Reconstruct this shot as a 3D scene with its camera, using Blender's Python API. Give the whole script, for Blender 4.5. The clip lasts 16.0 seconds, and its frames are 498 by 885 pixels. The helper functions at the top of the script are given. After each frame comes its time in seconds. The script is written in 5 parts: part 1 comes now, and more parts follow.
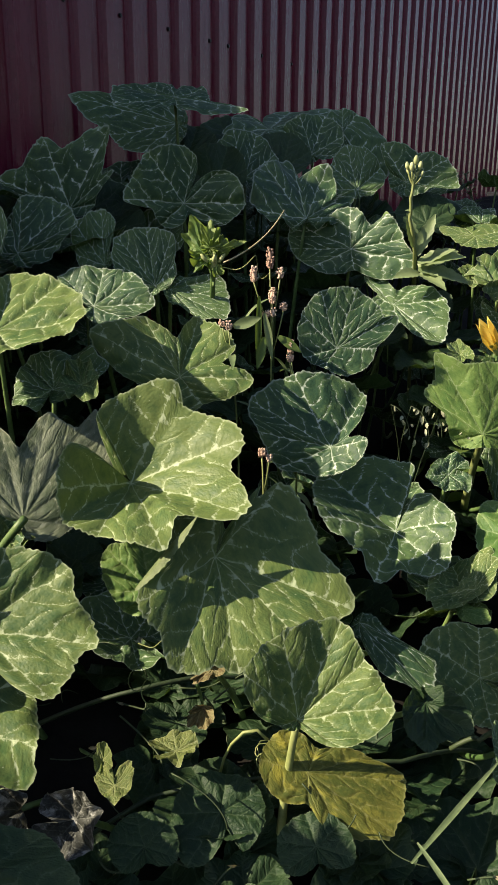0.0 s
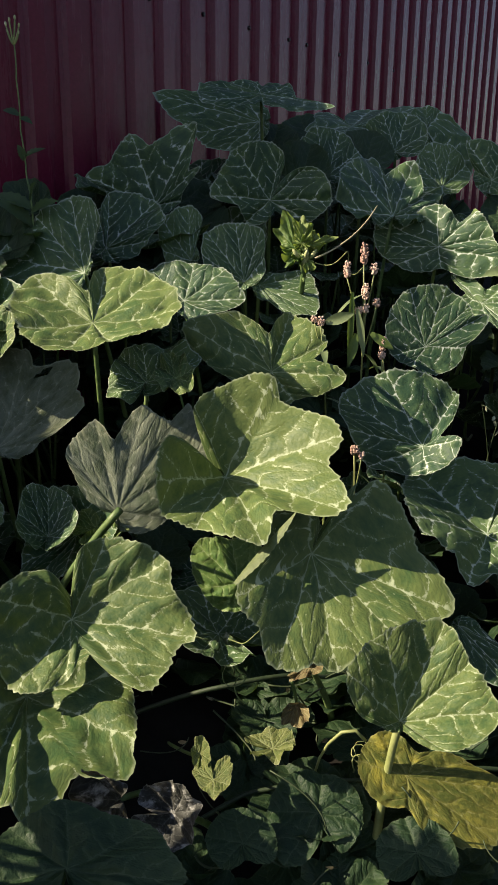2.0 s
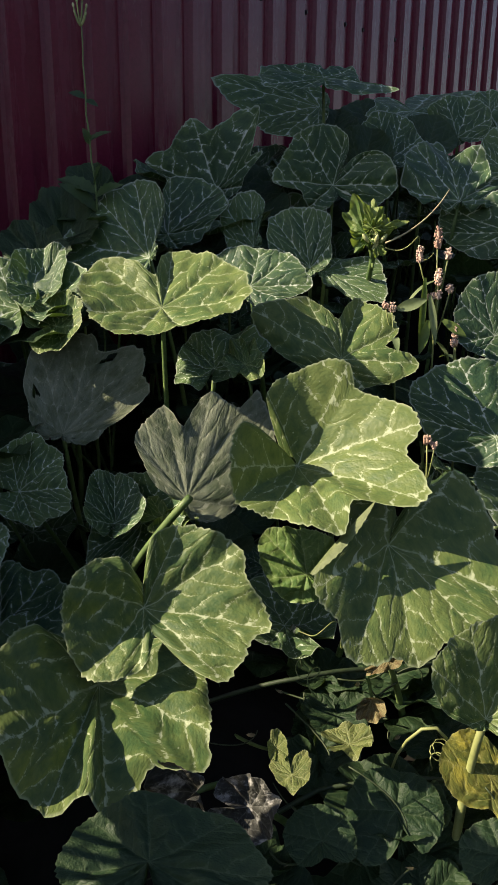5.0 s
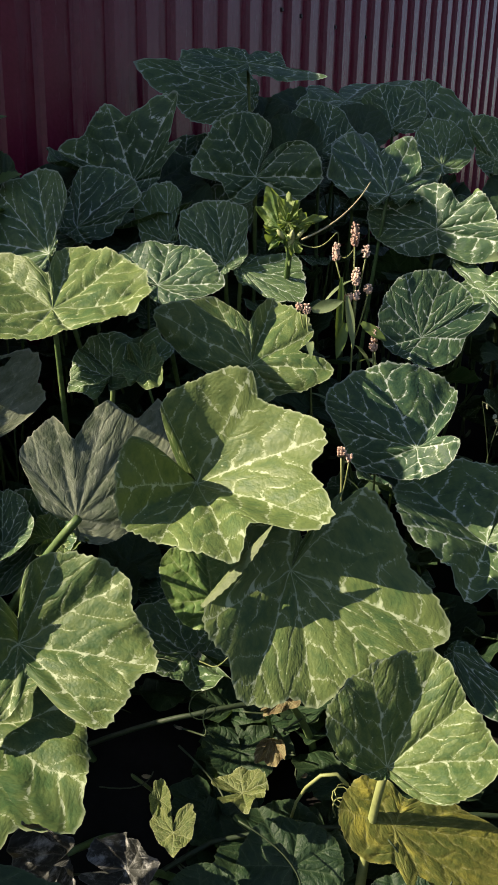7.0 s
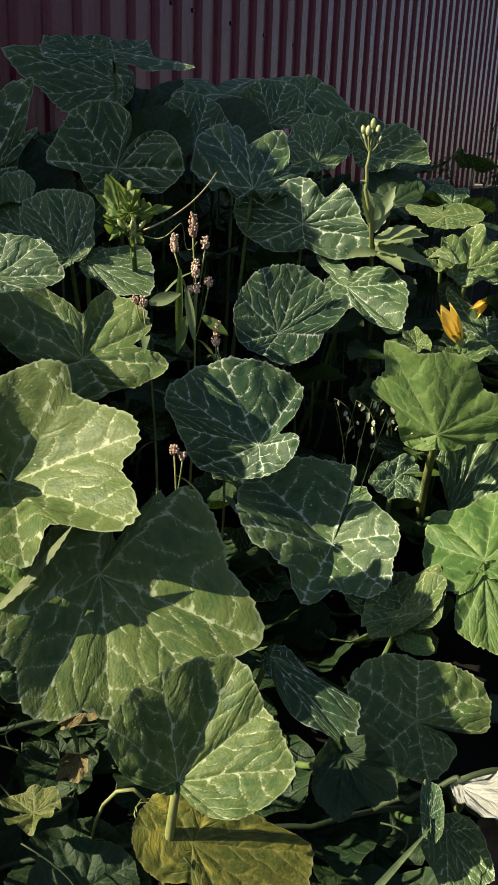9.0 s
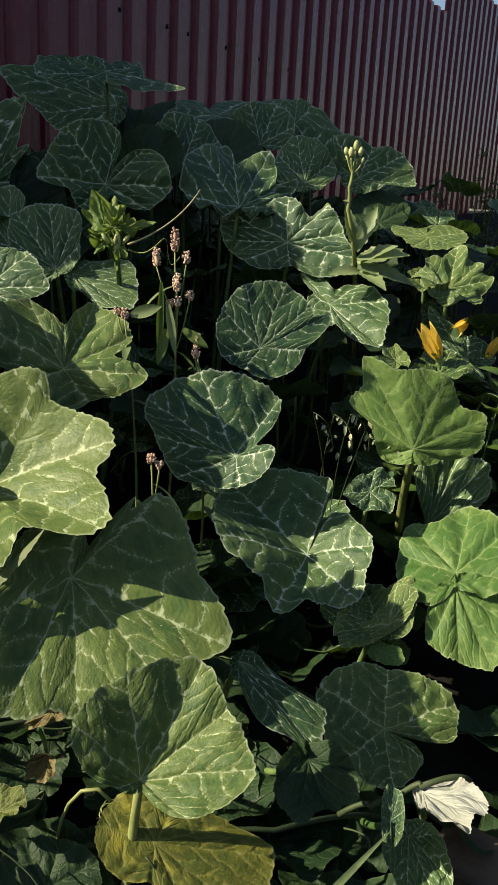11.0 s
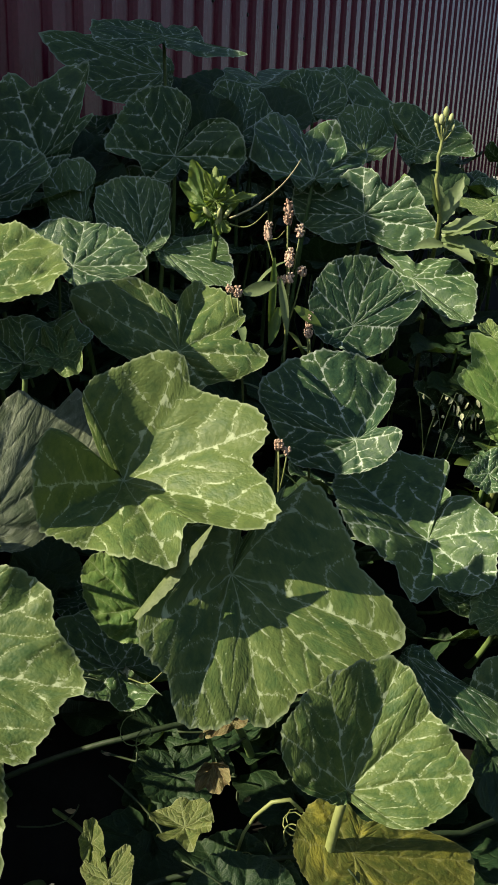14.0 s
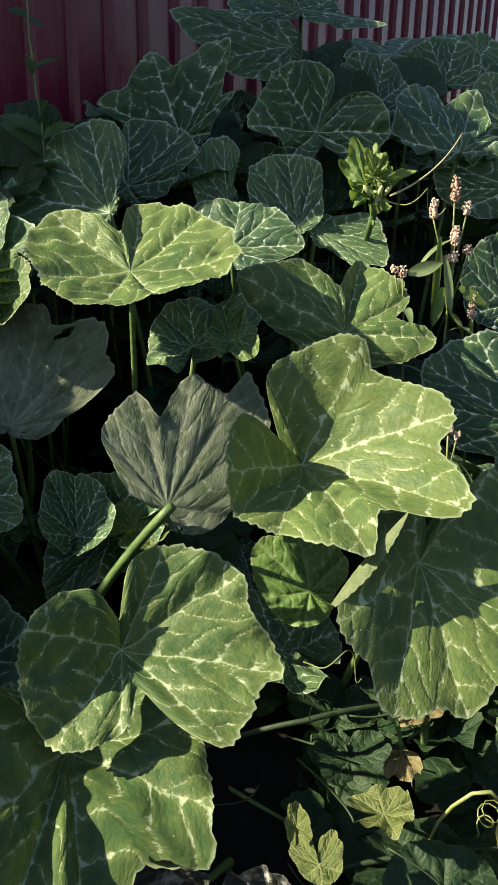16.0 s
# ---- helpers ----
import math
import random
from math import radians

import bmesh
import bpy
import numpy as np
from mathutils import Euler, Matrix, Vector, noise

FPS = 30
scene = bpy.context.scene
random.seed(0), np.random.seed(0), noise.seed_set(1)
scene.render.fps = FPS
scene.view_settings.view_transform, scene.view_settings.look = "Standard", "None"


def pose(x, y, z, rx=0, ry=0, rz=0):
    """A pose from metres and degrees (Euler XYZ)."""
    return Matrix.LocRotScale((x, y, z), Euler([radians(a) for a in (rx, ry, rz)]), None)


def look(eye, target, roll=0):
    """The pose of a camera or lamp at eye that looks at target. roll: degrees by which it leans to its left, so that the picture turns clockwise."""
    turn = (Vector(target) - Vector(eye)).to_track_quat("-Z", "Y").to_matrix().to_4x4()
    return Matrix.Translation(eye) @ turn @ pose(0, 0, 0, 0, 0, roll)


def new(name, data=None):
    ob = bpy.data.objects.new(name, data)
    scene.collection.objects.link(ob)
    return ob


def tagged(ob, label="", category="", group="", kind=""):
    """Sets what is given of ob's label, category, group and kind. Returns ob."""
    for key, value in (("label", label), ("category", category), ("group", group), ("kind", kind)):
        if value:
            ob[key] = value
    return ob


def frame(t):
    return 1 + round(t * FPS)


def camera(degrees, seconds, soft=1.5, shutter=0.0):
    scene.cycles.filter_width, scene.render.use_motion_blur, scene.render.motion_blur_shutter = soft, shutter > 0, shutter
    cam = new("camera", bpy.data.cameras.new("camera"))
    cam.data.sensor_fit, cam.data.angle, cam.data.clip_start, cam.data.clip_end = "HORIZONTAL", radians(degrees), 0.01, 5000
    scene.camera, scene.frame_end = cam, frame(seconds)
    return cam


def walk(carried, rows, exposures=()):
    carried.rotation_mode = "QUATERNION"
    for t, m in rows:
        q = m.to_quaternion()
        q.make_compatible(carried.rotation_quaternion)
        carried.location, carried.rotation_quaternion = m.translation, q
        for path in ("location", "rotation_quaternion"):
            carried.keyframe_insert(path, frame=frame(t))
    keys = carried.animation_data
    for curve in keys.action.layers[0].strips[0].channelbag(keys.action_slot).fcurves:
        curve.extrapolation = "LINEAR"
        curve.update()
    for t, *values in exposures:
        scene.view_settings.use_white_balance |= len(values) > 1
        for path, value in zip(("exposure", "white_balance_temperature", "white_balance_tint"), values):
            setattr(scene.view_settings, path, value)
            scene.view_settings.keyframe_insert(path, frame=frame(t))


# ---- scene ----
cam = camera(33.6, 16.0)
METRES, EYE, TILT, LEAN, TURN = 1.0, 1.2, -5.0, 0.0, 0.0
ROWS = [
    (0.0, 0.0, 0.0, 0.0, 0.12, -12.08, -0.55),
    (0.5, -0.0204, 0.0027, -0.002, 0.9, -12.01, -0.49),
    (1.0, -0.0389, 0.0135, -0.0113, 2.34, -11.95, -0.63),
    (1.5, -0.0581, 0.0117, -0.0112, 2.97, -11.91, -0.8),
    (2.0, -0.0792, 0.0093, -0.018, 3.87, -11.9, -0.96),
    (2.5, -0.099, 0.0114, -0.0274, 4.72, -12.0, -0.84),
    (3.0, -0.1215, 0.0105, -0.0324, 5.03, -12.08, -1.2),
    (3.5, -0.1265, 0.0118, -0.0316, 5.28, -11.97, -1.16),
    (4.0, -0.135, 0.015, -0.033, 5.63, -12.06, -1.18),
    (4.5, -0.145, 0.021, -0.035, 6.01, -12.20, -1.14),
    (5.0, -0.149, 0.034, -0.037, 6.31, -12.38, -1.10),
    (5.5, -0.143, 0.056, -0.038, 6.35, -12.56, -1.08),
    (6.0, -0.1198, 0.0893, -0.0388, 6.04, -12.73, -1.12),
    (6.5, -0.0852, 0.1298, -0.0357, 5.17, -12.77, -1.22),
    (7.0, -0.0536, 0.1662, -0.0241, 3.74, -12.87, -1.46),
    (7.5, -0.0043, 0.2, -0.0269, 3.42, -12.87, -1.37),
    (8.0, 0.0509, 0.2153, -0.0327, 2.29, -13.04, -1.32),
    (8.5, 0.0953, 0.2242, -0.0321, 1.12, -12.95, -1.77),
    (9.0, 0.1356, 0.2267, -0.0408, -0.27, -12.51, -2.05),
    (9.5, 0.168, 0.225, -0.045, -0.97, -12.18, -2.35),
    (10.0, 0.185, 0.215, -0.047, -0.97, -11.77, -2.60),
    (10.5, 0.187, 0.204, -0.049, -0.63, -11.37, -2.80),
    (11.0, 0.174, 0.197, -0.051, -0.23, -11.08, -2.95),
    (11.5, 0.1457, 0.1995, -0.051, -0.14, -10.97, -2.99),
    (12.0, 0.078, 0.2149, -0.0504, -0.28, -11.09, -2.99),
    (12.5, 0.013, 0.2349, -0.0497, -0.54, -11.3, -2.89),
    (13.0, -0.0326, 0.2572, -0.0699, -0.68, -11.64, -2.56),
    (13.5, -0.0568, 0.2691, -0.067, -1.23, -12.1, -2.25),
    (14.0, -0.0984, 0.2778, -0.0674, -2.79, -12.47, -2.15),
    (14.5, -0.1545, 0.29, -0.0672, -3.15, -13.22, -2.23),
    (15.0, -0.2095, 0.291, -0.0619, -2.46, -13.55, -2.37),
    (15.5, -0.2347, 0.2885, -0.0612, 0.03, -13.94, -1.95),
    (16.0, -0.2525, 0.2922, -0.0605, 2.22, -14.38, -1.35),
]
walk(cam, [(t, pose(0, 0, EYE, TILT, LEAN, TURN) @ pose(METRES * x, METRES * y, METRES * z, 90 + pitch, roll, yaw)) for t, x, y, z, yaw, pitch, roll in ROWS], [(0.0, 1.12, 6650, 17), (2.0, 1.08, 6650, 22), (3.5, 1.15, 6700, 23), (6.5, 1.11, 6600, 22), (7.5, 1.21, 6550, 20), (8.5, 1.27, 6500, 16), (9.0, 0.91, 6700, 14), (12.5, 0.82, 6750, 10), (14.6, 0.79, 6550, 9), (15.4, 1.29, 6550, 13), (16.0, 1.37, 6450, 13)])


# ---- light ----
SUN_AZIMUTH, SUN_HEIGHT = -103.0, 33.5  # degrees to the right of straight ahead, and above the horizon
world = bpy.data.worlds.new("sky")
scene.world = world
world.use_nodes = True
wn = world.node_tree.nodes
sky = wn.new("ShaderNodeTexSky")
sky.sky_type = "NISHITA"
sky.sun_disc = False
sky.sun_elevation, sky.sun_rotation = radians(SUN_HEIGHT), radians(SUN_AZIMUTH)
world.node_tree.links.new(sky.outputs[0], wn["Background"].inputs[0])
wn["Background"].inputs[1].default_value = 0.070
sun_data = bpy.data.lights.new("sun", "SUN")
sun_data.energy, sun_data.angle, sun_data.color = 5.0, radians(0.6), (1.0, 0.90, 0.66)
sun = new("sun", sun_data)
sun_way = Vector((math.sin(radians(SUN_AZIMUTH)) * math.cos(radians(SUN_HEIGHT)), math.cos(radians(SUN_AZIMUTH)) * math.cos(radians(SUN_HEIGHT)), math.sin(radians(SUN_HEIGHT))))
sun.matrix_world = look(sun_way * 20, (0, 0, 0))


# ---- materials ----
class Nodes:
    """Short hand for a node tree."""

    def __init__(self, name):
        self.mat = bpy.data.materials.new(name)
        self.mat.use_nodes = True
        self.tree = self.mat.node_tree
        self.n, self.l = self.tree.nodes, self.tree.links
        self.bsdf = self.n["Principled BSDF"]
        self.out = self.n["Material Output"]

    def put(self, socket, value):
        if isinstance(value, bpy.types.NodeSocket):
            self.l.new(value, socket)
        elif value is not None:
            socket.default_value = value

    def math(self, op, a, b=None, c=None):
        n = self.n.new("ShaderNodeMath")
        n.operation = op
        for s, v in zip(n.inputs, (a, b, c)):
            self.put(s, v)
        return n.outputs[0]

    def vmath(self, op, a, b=None, scale=None):
        n = self.n.new("ShaderNodeVectorMath")
        n.operation = op
        self.put(n.inputs[0], a)
        self.put(n.inputs[1], b)
        if scale is not None:
            self.put(n.inputs["Scale"], scale)
        return n.outputs[0]

    def ramp(self, v, a, b, lo=0.0, hi=1.0):
        n = self.n.new("ShaderNodeMapRange")
        n.interpolation_type = "SMOOTHSTEP"
        for s, x in zip(n.inputs, (v, a, b, lo, hi)):
            self.put(s, x)
        return n.outputs[0]

    def mix(self, f, a, b):
        n = self.n.new("ShaderNodeMix")
        n.data_type = "RGBA"
        self.put(n.inputs[0], f)
        self.put(n.inputs[6], (*a, 1) if isinstance(a, tuple) else a)
        self.put(n.inputs[7], (*b, 1) if isinstance(b, tuple) else b)
        return n.outputs[2]

    def noise(self, vec, scale, detail=3.0, rough=0.55, colour=False):
        n = self.n.new("ShaderNodeTexNoise")
        self.put(n.inputs["Vector"], vec)
        n.inputs["Scale"].default_value, n.inputs["Detail"].default_value, n.inputs["Roughness"].default_value = scale, detail, rough
        return n.outputs["Color" if colour else "Fac"]

    def coord(self, kind="Object"):
        return self.n.new("ShaderNodeTexCoord").outputs[kind]

    def rand(self):
        return self.n.new("ShaderNodeObjectInfo").outputs["Random"]

    def bump(self, h, strength, dist):
        n = self.n.new("ShaderNodeBump")
        n.inputs["Strength"].default_value, n.inputs["Distance"].default_value = strength, dist
        self.put(n.inputs["Height"], h)
        self.l.new(n.outputs[0], self.bsdf.inputs["Normal"])
        return n.outputs[0]


def leaf_material(name, dark, light, vein, through_light, mildew=0.0, patch=None, patch_amount=0.5, blotch=1.0, gloss=0.50, sheer=0.13, line=0.9):
    """A squash leaf: veins in a fan of eight with herringbone side veins, silvery wedges where they fork, beaded lines, soft relief between them."""
    k = Nodes(name)
    uv = k.coord("UV")
    rnd = k.rand()
    off = k.n.new("ShaderNodeCombineXYZ")
    k.put(off.inputs[2], k.math("MULTIPLY", rnd, 37.0))
    seeded = k.vmath("ADD", uv, off.outputs[0])
    wob = k.vmath("SCALE", k.vmath("SUBTRACT", k.noise(seeded, 2.8, 2.0, 0.5, True), (0.5, 0.5, 0.5)), scale=0.11)
    fray = k.vmath("SCALE", k.vmath("SUBTRACT", k.noise(seeded, 26.0, 2.0, 0.6, True), (0.5, 0.5, 0.5)), scale=0.014)
    p = k.vmath("ADD", k.vmath("ADD", uv, wob), fray)
    sep = k.n.new("ShaderNodeSeparateXYZ")
    k.put(sep.inputs[0], p)
    x, y = sep.outputs[0], sep.outputs[1]
    a = math.pi / 4
    phi = k.math("WRAP", k.math("ARCTAN2", y, x), a / 2, -a / 2)
    rho = k.math("SQRT", k.math("ADD", k.math("MULTIPLY", x, x), k.math("MULTIPLY", y, y)))
    d = k.math("MULTIPLY", rho, k.math("SINE", phi))
    along = k.math("MULTIPLY", rho, k.math("COSINE", phi))
    ad = k.math("ABSOLUTE", d)
    # main veins
    thick = k.math("MULTIPLY_ADD", rho, -0.0035, 0.0070)
    main = k.ramp(k.math("DIVIDE", ad, thick), 0.45, 1.15, 1.0, 0.0)
    # side veins, staggered left and right, bowed outwards
    bow = k.math("MULTIPLY_ADD", k.math("MULTIPLY", ad, ad), 1.1, k.math("MULTIPLY", ad, 0.55))
    q = k.math("ADD", k.math("SUBTRACT", along, bow), k.math("ADD", k.math("MULTIPLY", k.math("SIGN", d), 0.052), k.math("MULTIPLY", rnd, 0.2)))
    q = k.math("ADD", q, k.math("MULTIPLY_ADD", k.noise(seeded, 3.0, 2.0, 0.5), 0.30, -0.15))
    pitch = 0.225
    f = k.math("SUBTRACT", k.math("FRACT", k.math("DIVIDE", q, pitch)), 0.5)
    f = k.math("MULTIPLY", f, pitch)
    af = k.math("ABSOLUTE", f)
    side = k.math("MULTIPLY", k.ramp(af, 0.0009, 0.0042, 1.0, 0.0), k.ramp(ad, 0.12, 0.30, 1.0, 0.35))
    # twigs that leave the side veins
    tw = k.math("FRACT", k.math("DIVIDE", k.math("ADD", ad, k.math("MULTIPLY", f, 0.8)), 0.085))
    twig = k.math("MULTIPLY", k.ramp(k.math("ABSOLUTE", k.math("SUBTRACT", tw, 0.5)), 0.03, 0.075, 1.0, 0.0), k.ramp(af, 0.02, 0.055, 1.0, 0.0))
    flecks = k.noise(seeded, 5.0, 2.0, 0.5)
    tear = k.math("MULTIPLY_ADD", k.noise(seeded, 40.0, 2.0, 0.6), 0.05, -0.025)
    # wedges in the forks, pointed outwards along the vein
    fork = k.math("ADD", k.math("ADD", ad, tear), k.math("MULTIPLY", k.math("ABSOLUTE", k.math("ADD", f, -0.014)), 1.3))
    wedge = k.math("MULTIPLY", k.ramp(fork, 0.030, 0.052, 1.0, 0.0), k.ramp(flecks, 0.42, 0.49, 0.0, 0.9))
    fork2 = k.math("ADD", k.math("ADD", k.math("ABSOLUTE", k.math("SUBTRACT", ad, k.math("MULTIPLY_ADD", rnd, 0.05, 0.12))), tear), k.math("MULTIPLY", af, 1.6))
    wedge2 = k.math("MULTIPLY", k.ramp(fork2, 0.018, 0.040, 1.0, 0.0), k.ramp(k.noise(seeded, 7.0, 1.0, 0.5), 0.46, 0.52, 0.0, 0.85))
    beads = k.ramp(k.noise(seeded, 52.0, 1.0, 0.5), 0.50, 0.60)
    close = k.ramp(k.math("MINIMUM", ad, af), 0.006, 0.017, 1.0, 0.0)
    breaks = k.ramp(k.noise(seeded, 19.0, 3.0, 0.65), 0.38, 0.60)
    spots = k.math("MULTIPLY", k.math("MULTIPLY", close, beads), 0.75 * line)
    vor = k.n.new("ShaderNodeTexVoronoi")
    vor.inputs["Scale"].default_value = 13.0
    k.put(vor.inputs["Vector"], seeded)
    dots = k.math("MULTIPLY", k.ramp(vor.outputs["Distance"], 0.07, 0.13, 1.0, 0.0), k.ramp(k.noise(seeded, 4.0), 0.49, 0.55, 0.0, 0.8))
    lines = k.math("MAXIMUM", k.math("MULTIPLY", main, k.ramp(breaks, 0.0, 1.0, 0.40, 0.80)), k.math("MULTIPLY", side, k.ramp(breaks, 0.0, 1.0, 0.06, 0.62)))
    lines = k.math("MULTIPLY", lines, line)
    lines = k.math("MAXIMUM", lines, k.math("MULTIPLY", twig, k.ramp(breaks, 0.0, 1.0, 0.02, 0.30)))
    white = k.math("MAXIMUM", k.math("MAXIMUM", spots, k.math("MAXIMUM", wedge, wedge2)), dots)
    white = k.math("MULTIPLY", white, k.ramp(rho, 0.12, 0.30, 0.0, 1.0))
    mask = k.math("MINIMUM", k.math("MAXIMUM", lines, k.math("MULTIPLY", white, blotch)), 1.0)
    tone = k.math("ADD", k.math("MULTIPLY", k.noise(seeded, 2.2, 4.0, 0.6), 0.85), k.math("MULTIPLY", rnd, 0.30))
    tone = k.math("ADD", tone, k.math("MULTIPLY_ADD", k.noise(seeded, 13.0, 3.0, 0.6), 0.9, -0.45))
    tone = k.math("ADD", tone, k.ramp(k.math("MINIMUM", ad, af), 0.0, 0.07, 0.16, -0.06))
    tone = k.ramp(k.math("ADD", tone, k.math("MULTIPLY", k.ramp(rho, 0.75, 1.05), 0.20)), 0.25, 0.95)
    body = k.mix(tone, dark, light)
    if patch:
        body = k.mix(k.math("MULTIPLY", k.ramp(k.noise(seeded, 2.7, 5.0, 0.65), 0.62 - patch_amount * 0.3, 0.80 - patch_amount * 0.3), 0.9), body, patch)
    grain = k.noise(seeded, 75.0, 3.0, 0.7)
    cells = k.n.new("ShaderNodeTexVoronoi")
    cells.inputs["Scale"].default_value = 36.0
    k.put(cells.inputs["Vector"], k.vmath("ADD", seeded, fray))
    body = k.mix(k.ramp(cells.outputs["Distance"], 0.15, 0.75, 0.0, 0.16), body, dark)
    body = k.mix(k.ramp(grain, 0.40, 0.70, 0.0, 0.20), body, light)
    if mildew:
        dust = k.math("MULTIPLY", k.ramp(k.noise(seeded, 3.5, 5.0, 0.7), 0.34, 0.66), mildew)
        body = k.mix(dust, body, (0.30, 0.33, 0.25))
    rim = k.n.new("ShaderNodeAttribute")
    rim.attribute_name = "edge"
    mask = k.math("MAXIMUM", mask, k.ramp(rim.outputs["Fac"], 0.972, 0.998, 0.0, 0.45))
    colour = k.mix(k.math("MULTIPLY", mask, 0.92), body, vein)
    k.put(k.bsdf.inputs["Base Color"], colour)
    k.put(k.bsdf.inputs["Roughness"], k.ramp(grain, 0.3, 0.8, gloss - 0.04, gloss + 0.14))
    k.bsdf.inputs["Specular IOR Level"].default_value = 0.24
    swell = k.ramp(k.math("MINIMUM", ad, k.math("MULTIPLY", af, 1.2)), 0.0, 0.075, 0.0, 1.0)
    height = k.math("ADD", k.math("MULTIPLY", swell, 0.22), k.math("ADD", k.math("MULTIPLY", k.noise(seeded, 11.0, 4.0, 0.6), 0.46), k.math("ADD", k.math("MULTIPLY", cells.outputs["Distance"], -0.10), k.math("MULTIPLY", grain, 0.05))))
    normal = k.bump(height, 0.60, 0.006)
    tr = k.n.new("ShaderNodeBsdfTranslucent")
    k.put(tr.inputs["Color"], k.mix(k.math("MULTIPLY", mask, 0.35), through_light, (0.30, 0.36, 0.12)))
    k.l.new(normal, tr.inputs["Normal"])
    ms = k.n.new("ShaderNodeMixShader")
    ms.inputs[0].default_value = sheer
    k.l.new(k.bsdf.outputs[0], ms.inputs[1])
    k.l.new(tr.outputs[0], ms.inputs[2])
    k.l.new(ms.outputs[0], k.out.inputs[0])
    return k.mat


VEIN = (0.57, 0.65, 0.54)
GREEN = leaf_material("squash_leaf_green", (0.020, 0.056, 0.030), (0.090, 0.146, 0.052), VEIN, (0.16, 0.30, 0.03), line=0.85, sheer=0.09)
PALE = leaf_material("squash_leaf_pale", (0.034, 0.078, 0.024), (0.108, 0.146, 0.040), (0.39, 0.45, 0.28), (0.19, 0.32, 0.04), line=0.80, sheer=0.03)
YOUNG = leaf_material("squash_leaf_young", (0.054, 0.126, 0.030), (0.142, 0.218, 0.056), (0.42, 0.50, 0.28), (0.20, 0.34, 0.05), blotch=0.3, sheer=0.18, line=0.7)
YELLOW = leaf_material("squash_leaf_yellowing", (0.060, 0.085, 0.018), (0.160, 0.160, 0.032), (0.34, 0.34, 0.14), (0.34, 0.32, 0.03), patch=(0.34, 0.31, 0.050), patch_amount=0.44, blotch=0.5, sheer=0.2, line=0.5)
OLIVE = leaf_material("squash_leaf_olive", (0.046, 0.080, 0.020), (0.128, 0.146, 0.042), (0.36, 0.40, 0.24), (0.18, 0.28, 0.03), blotch=0.35)
MILDEW = leaf_material("squash_leaf_mildewed", (0.036, 0.060, 0.030), (0.120, 0.140, 0.078), (0.38, 0.41, 0.31), (0.14, 0.20, 0.05), mildew=0.34, blotch=0.5, gloss=0.6, line=0.30)
# the leaf green darkened: shade under the canopy is put into the colour
LOW_SHADED = leaf_material("squash_leaf_low_shaded", (0.012, 0.032, 0.013), (0.030, 0.058, 0.022), (0.070, 0.100, 0.050), (0.08, 0.16, 0.02), blotch=0.6, sheer=0.12)
DRY = leaf_material("squash_leaf_withered", (0.020, 0.022, 0.018), (0.060, 0.064, 0.056), (0.20, 0.21, 0.19), (0.10, 0.09, 0.04), patch=(0.46, 0.47, 0.44), patch_amount=0.42, blotch=0.2, gloss=0.7, sheer=0.1)
BLEACHED = leaf_material("squash_leaf_bleached", (0.260, 0.280, 0.240), (0.440, 0.450, 0.410), (0.52, 0.52, 0.48), (0.20, 0.20, 0.12), blotch=0.2, gloss=0.6, sheer=0.2)
BUFF = leaf_material("squash_leaf_buff", (0.130, 0.118, 0.052), (0.260, 0.230, 0.110), (0.44, 0.38, 0.25), (0.25, 0.18, 0.06), patch=(0.12, 0.07, 0.03), blotch=0.2, gloss=0.7, sheer=0.2)


def plain(name, dark, light, rough=0.55, scale=30.0, bump=0.3, sheer=0.0, through_light=(0.2, 0.3, 0.04), spec=0.4):
    """A surface of two tones with grain at two scales."""
    k = Nodes(name)
    c = k.coord("Object")
    t = k.math("ADD", k.math("MULTIPLY", k.noise(c, scale, 4.0, 0.6), 0.7), k.math("MULTIPLY", k.noise(c, scale * 5, 2.0, 0.6), 0.3))
    t = k.math("ADD", t, k.math("MULTIPLY_ADD", k.rand(), 0.3, -0.15))
    k.put(k.bsdf.inputs["Base Color"], k.mix(k.ramp(t, 0.3, 0.7), dark, light))
    k.bsdf.inputs["Roughness"].default_value = rough
    k.bsdf.inputs["Specular IOR Level"].default_value = spec
    if bump:
        k.bump(t, bump, 0.004)
    if sheer:
        tr = k.n.new("ShaderNodeBsdfTranslucent")
        tr.inputs["Color"].default_value = (*through_light, 1)
        ms = k.n.new("ShaderNodeMixShader")
        ms.inputs[0].default_value = sheer
        k.l.new(k.bsdf.outputs[0], ms.inputs[1])
        k.l.new(tr.outputs[0], ms.inputs[2])
        k.l.new(ms.outputs[0], k.out.inputs[0])
    return k.mat


SHOOT_LEAF = plain("squash_shoot_leaf", (0.050, 0.120, 0.028), (0.190, 0.250, 0.070), 0.5, 90, 0.9, 0.3, (0.26, 0.38, 0.05))
STALK = plain("squash_stalk", (0.052, 0.104, 0.028), (0.140, 0.205, 0.065), 0.5, 40, 0.3)
VINE = plain("dark_vine", (0.018, 0.034, 0.013), (0.042, 0.062, 0.024), 0.6, 40, 0.4)
UNDERSIDE = plain("leaf_underside", (0.085, 0.120, 0.045), (0.180, 0.220, 0.095), 0.6, 60, 0.6, 0.25, (0.22, 0.32, 0.05))
STALK_PALE = plain("pale_stalk", (0.130, 0.165, 0.050), (0.240, 0.270, 0.095), 0.5, 40, 0.3)
# near black: the shade between the leaves is put into the soil's colour
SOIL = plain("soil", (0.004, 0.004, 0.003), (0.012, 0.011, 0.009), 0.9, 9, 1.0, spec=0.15)

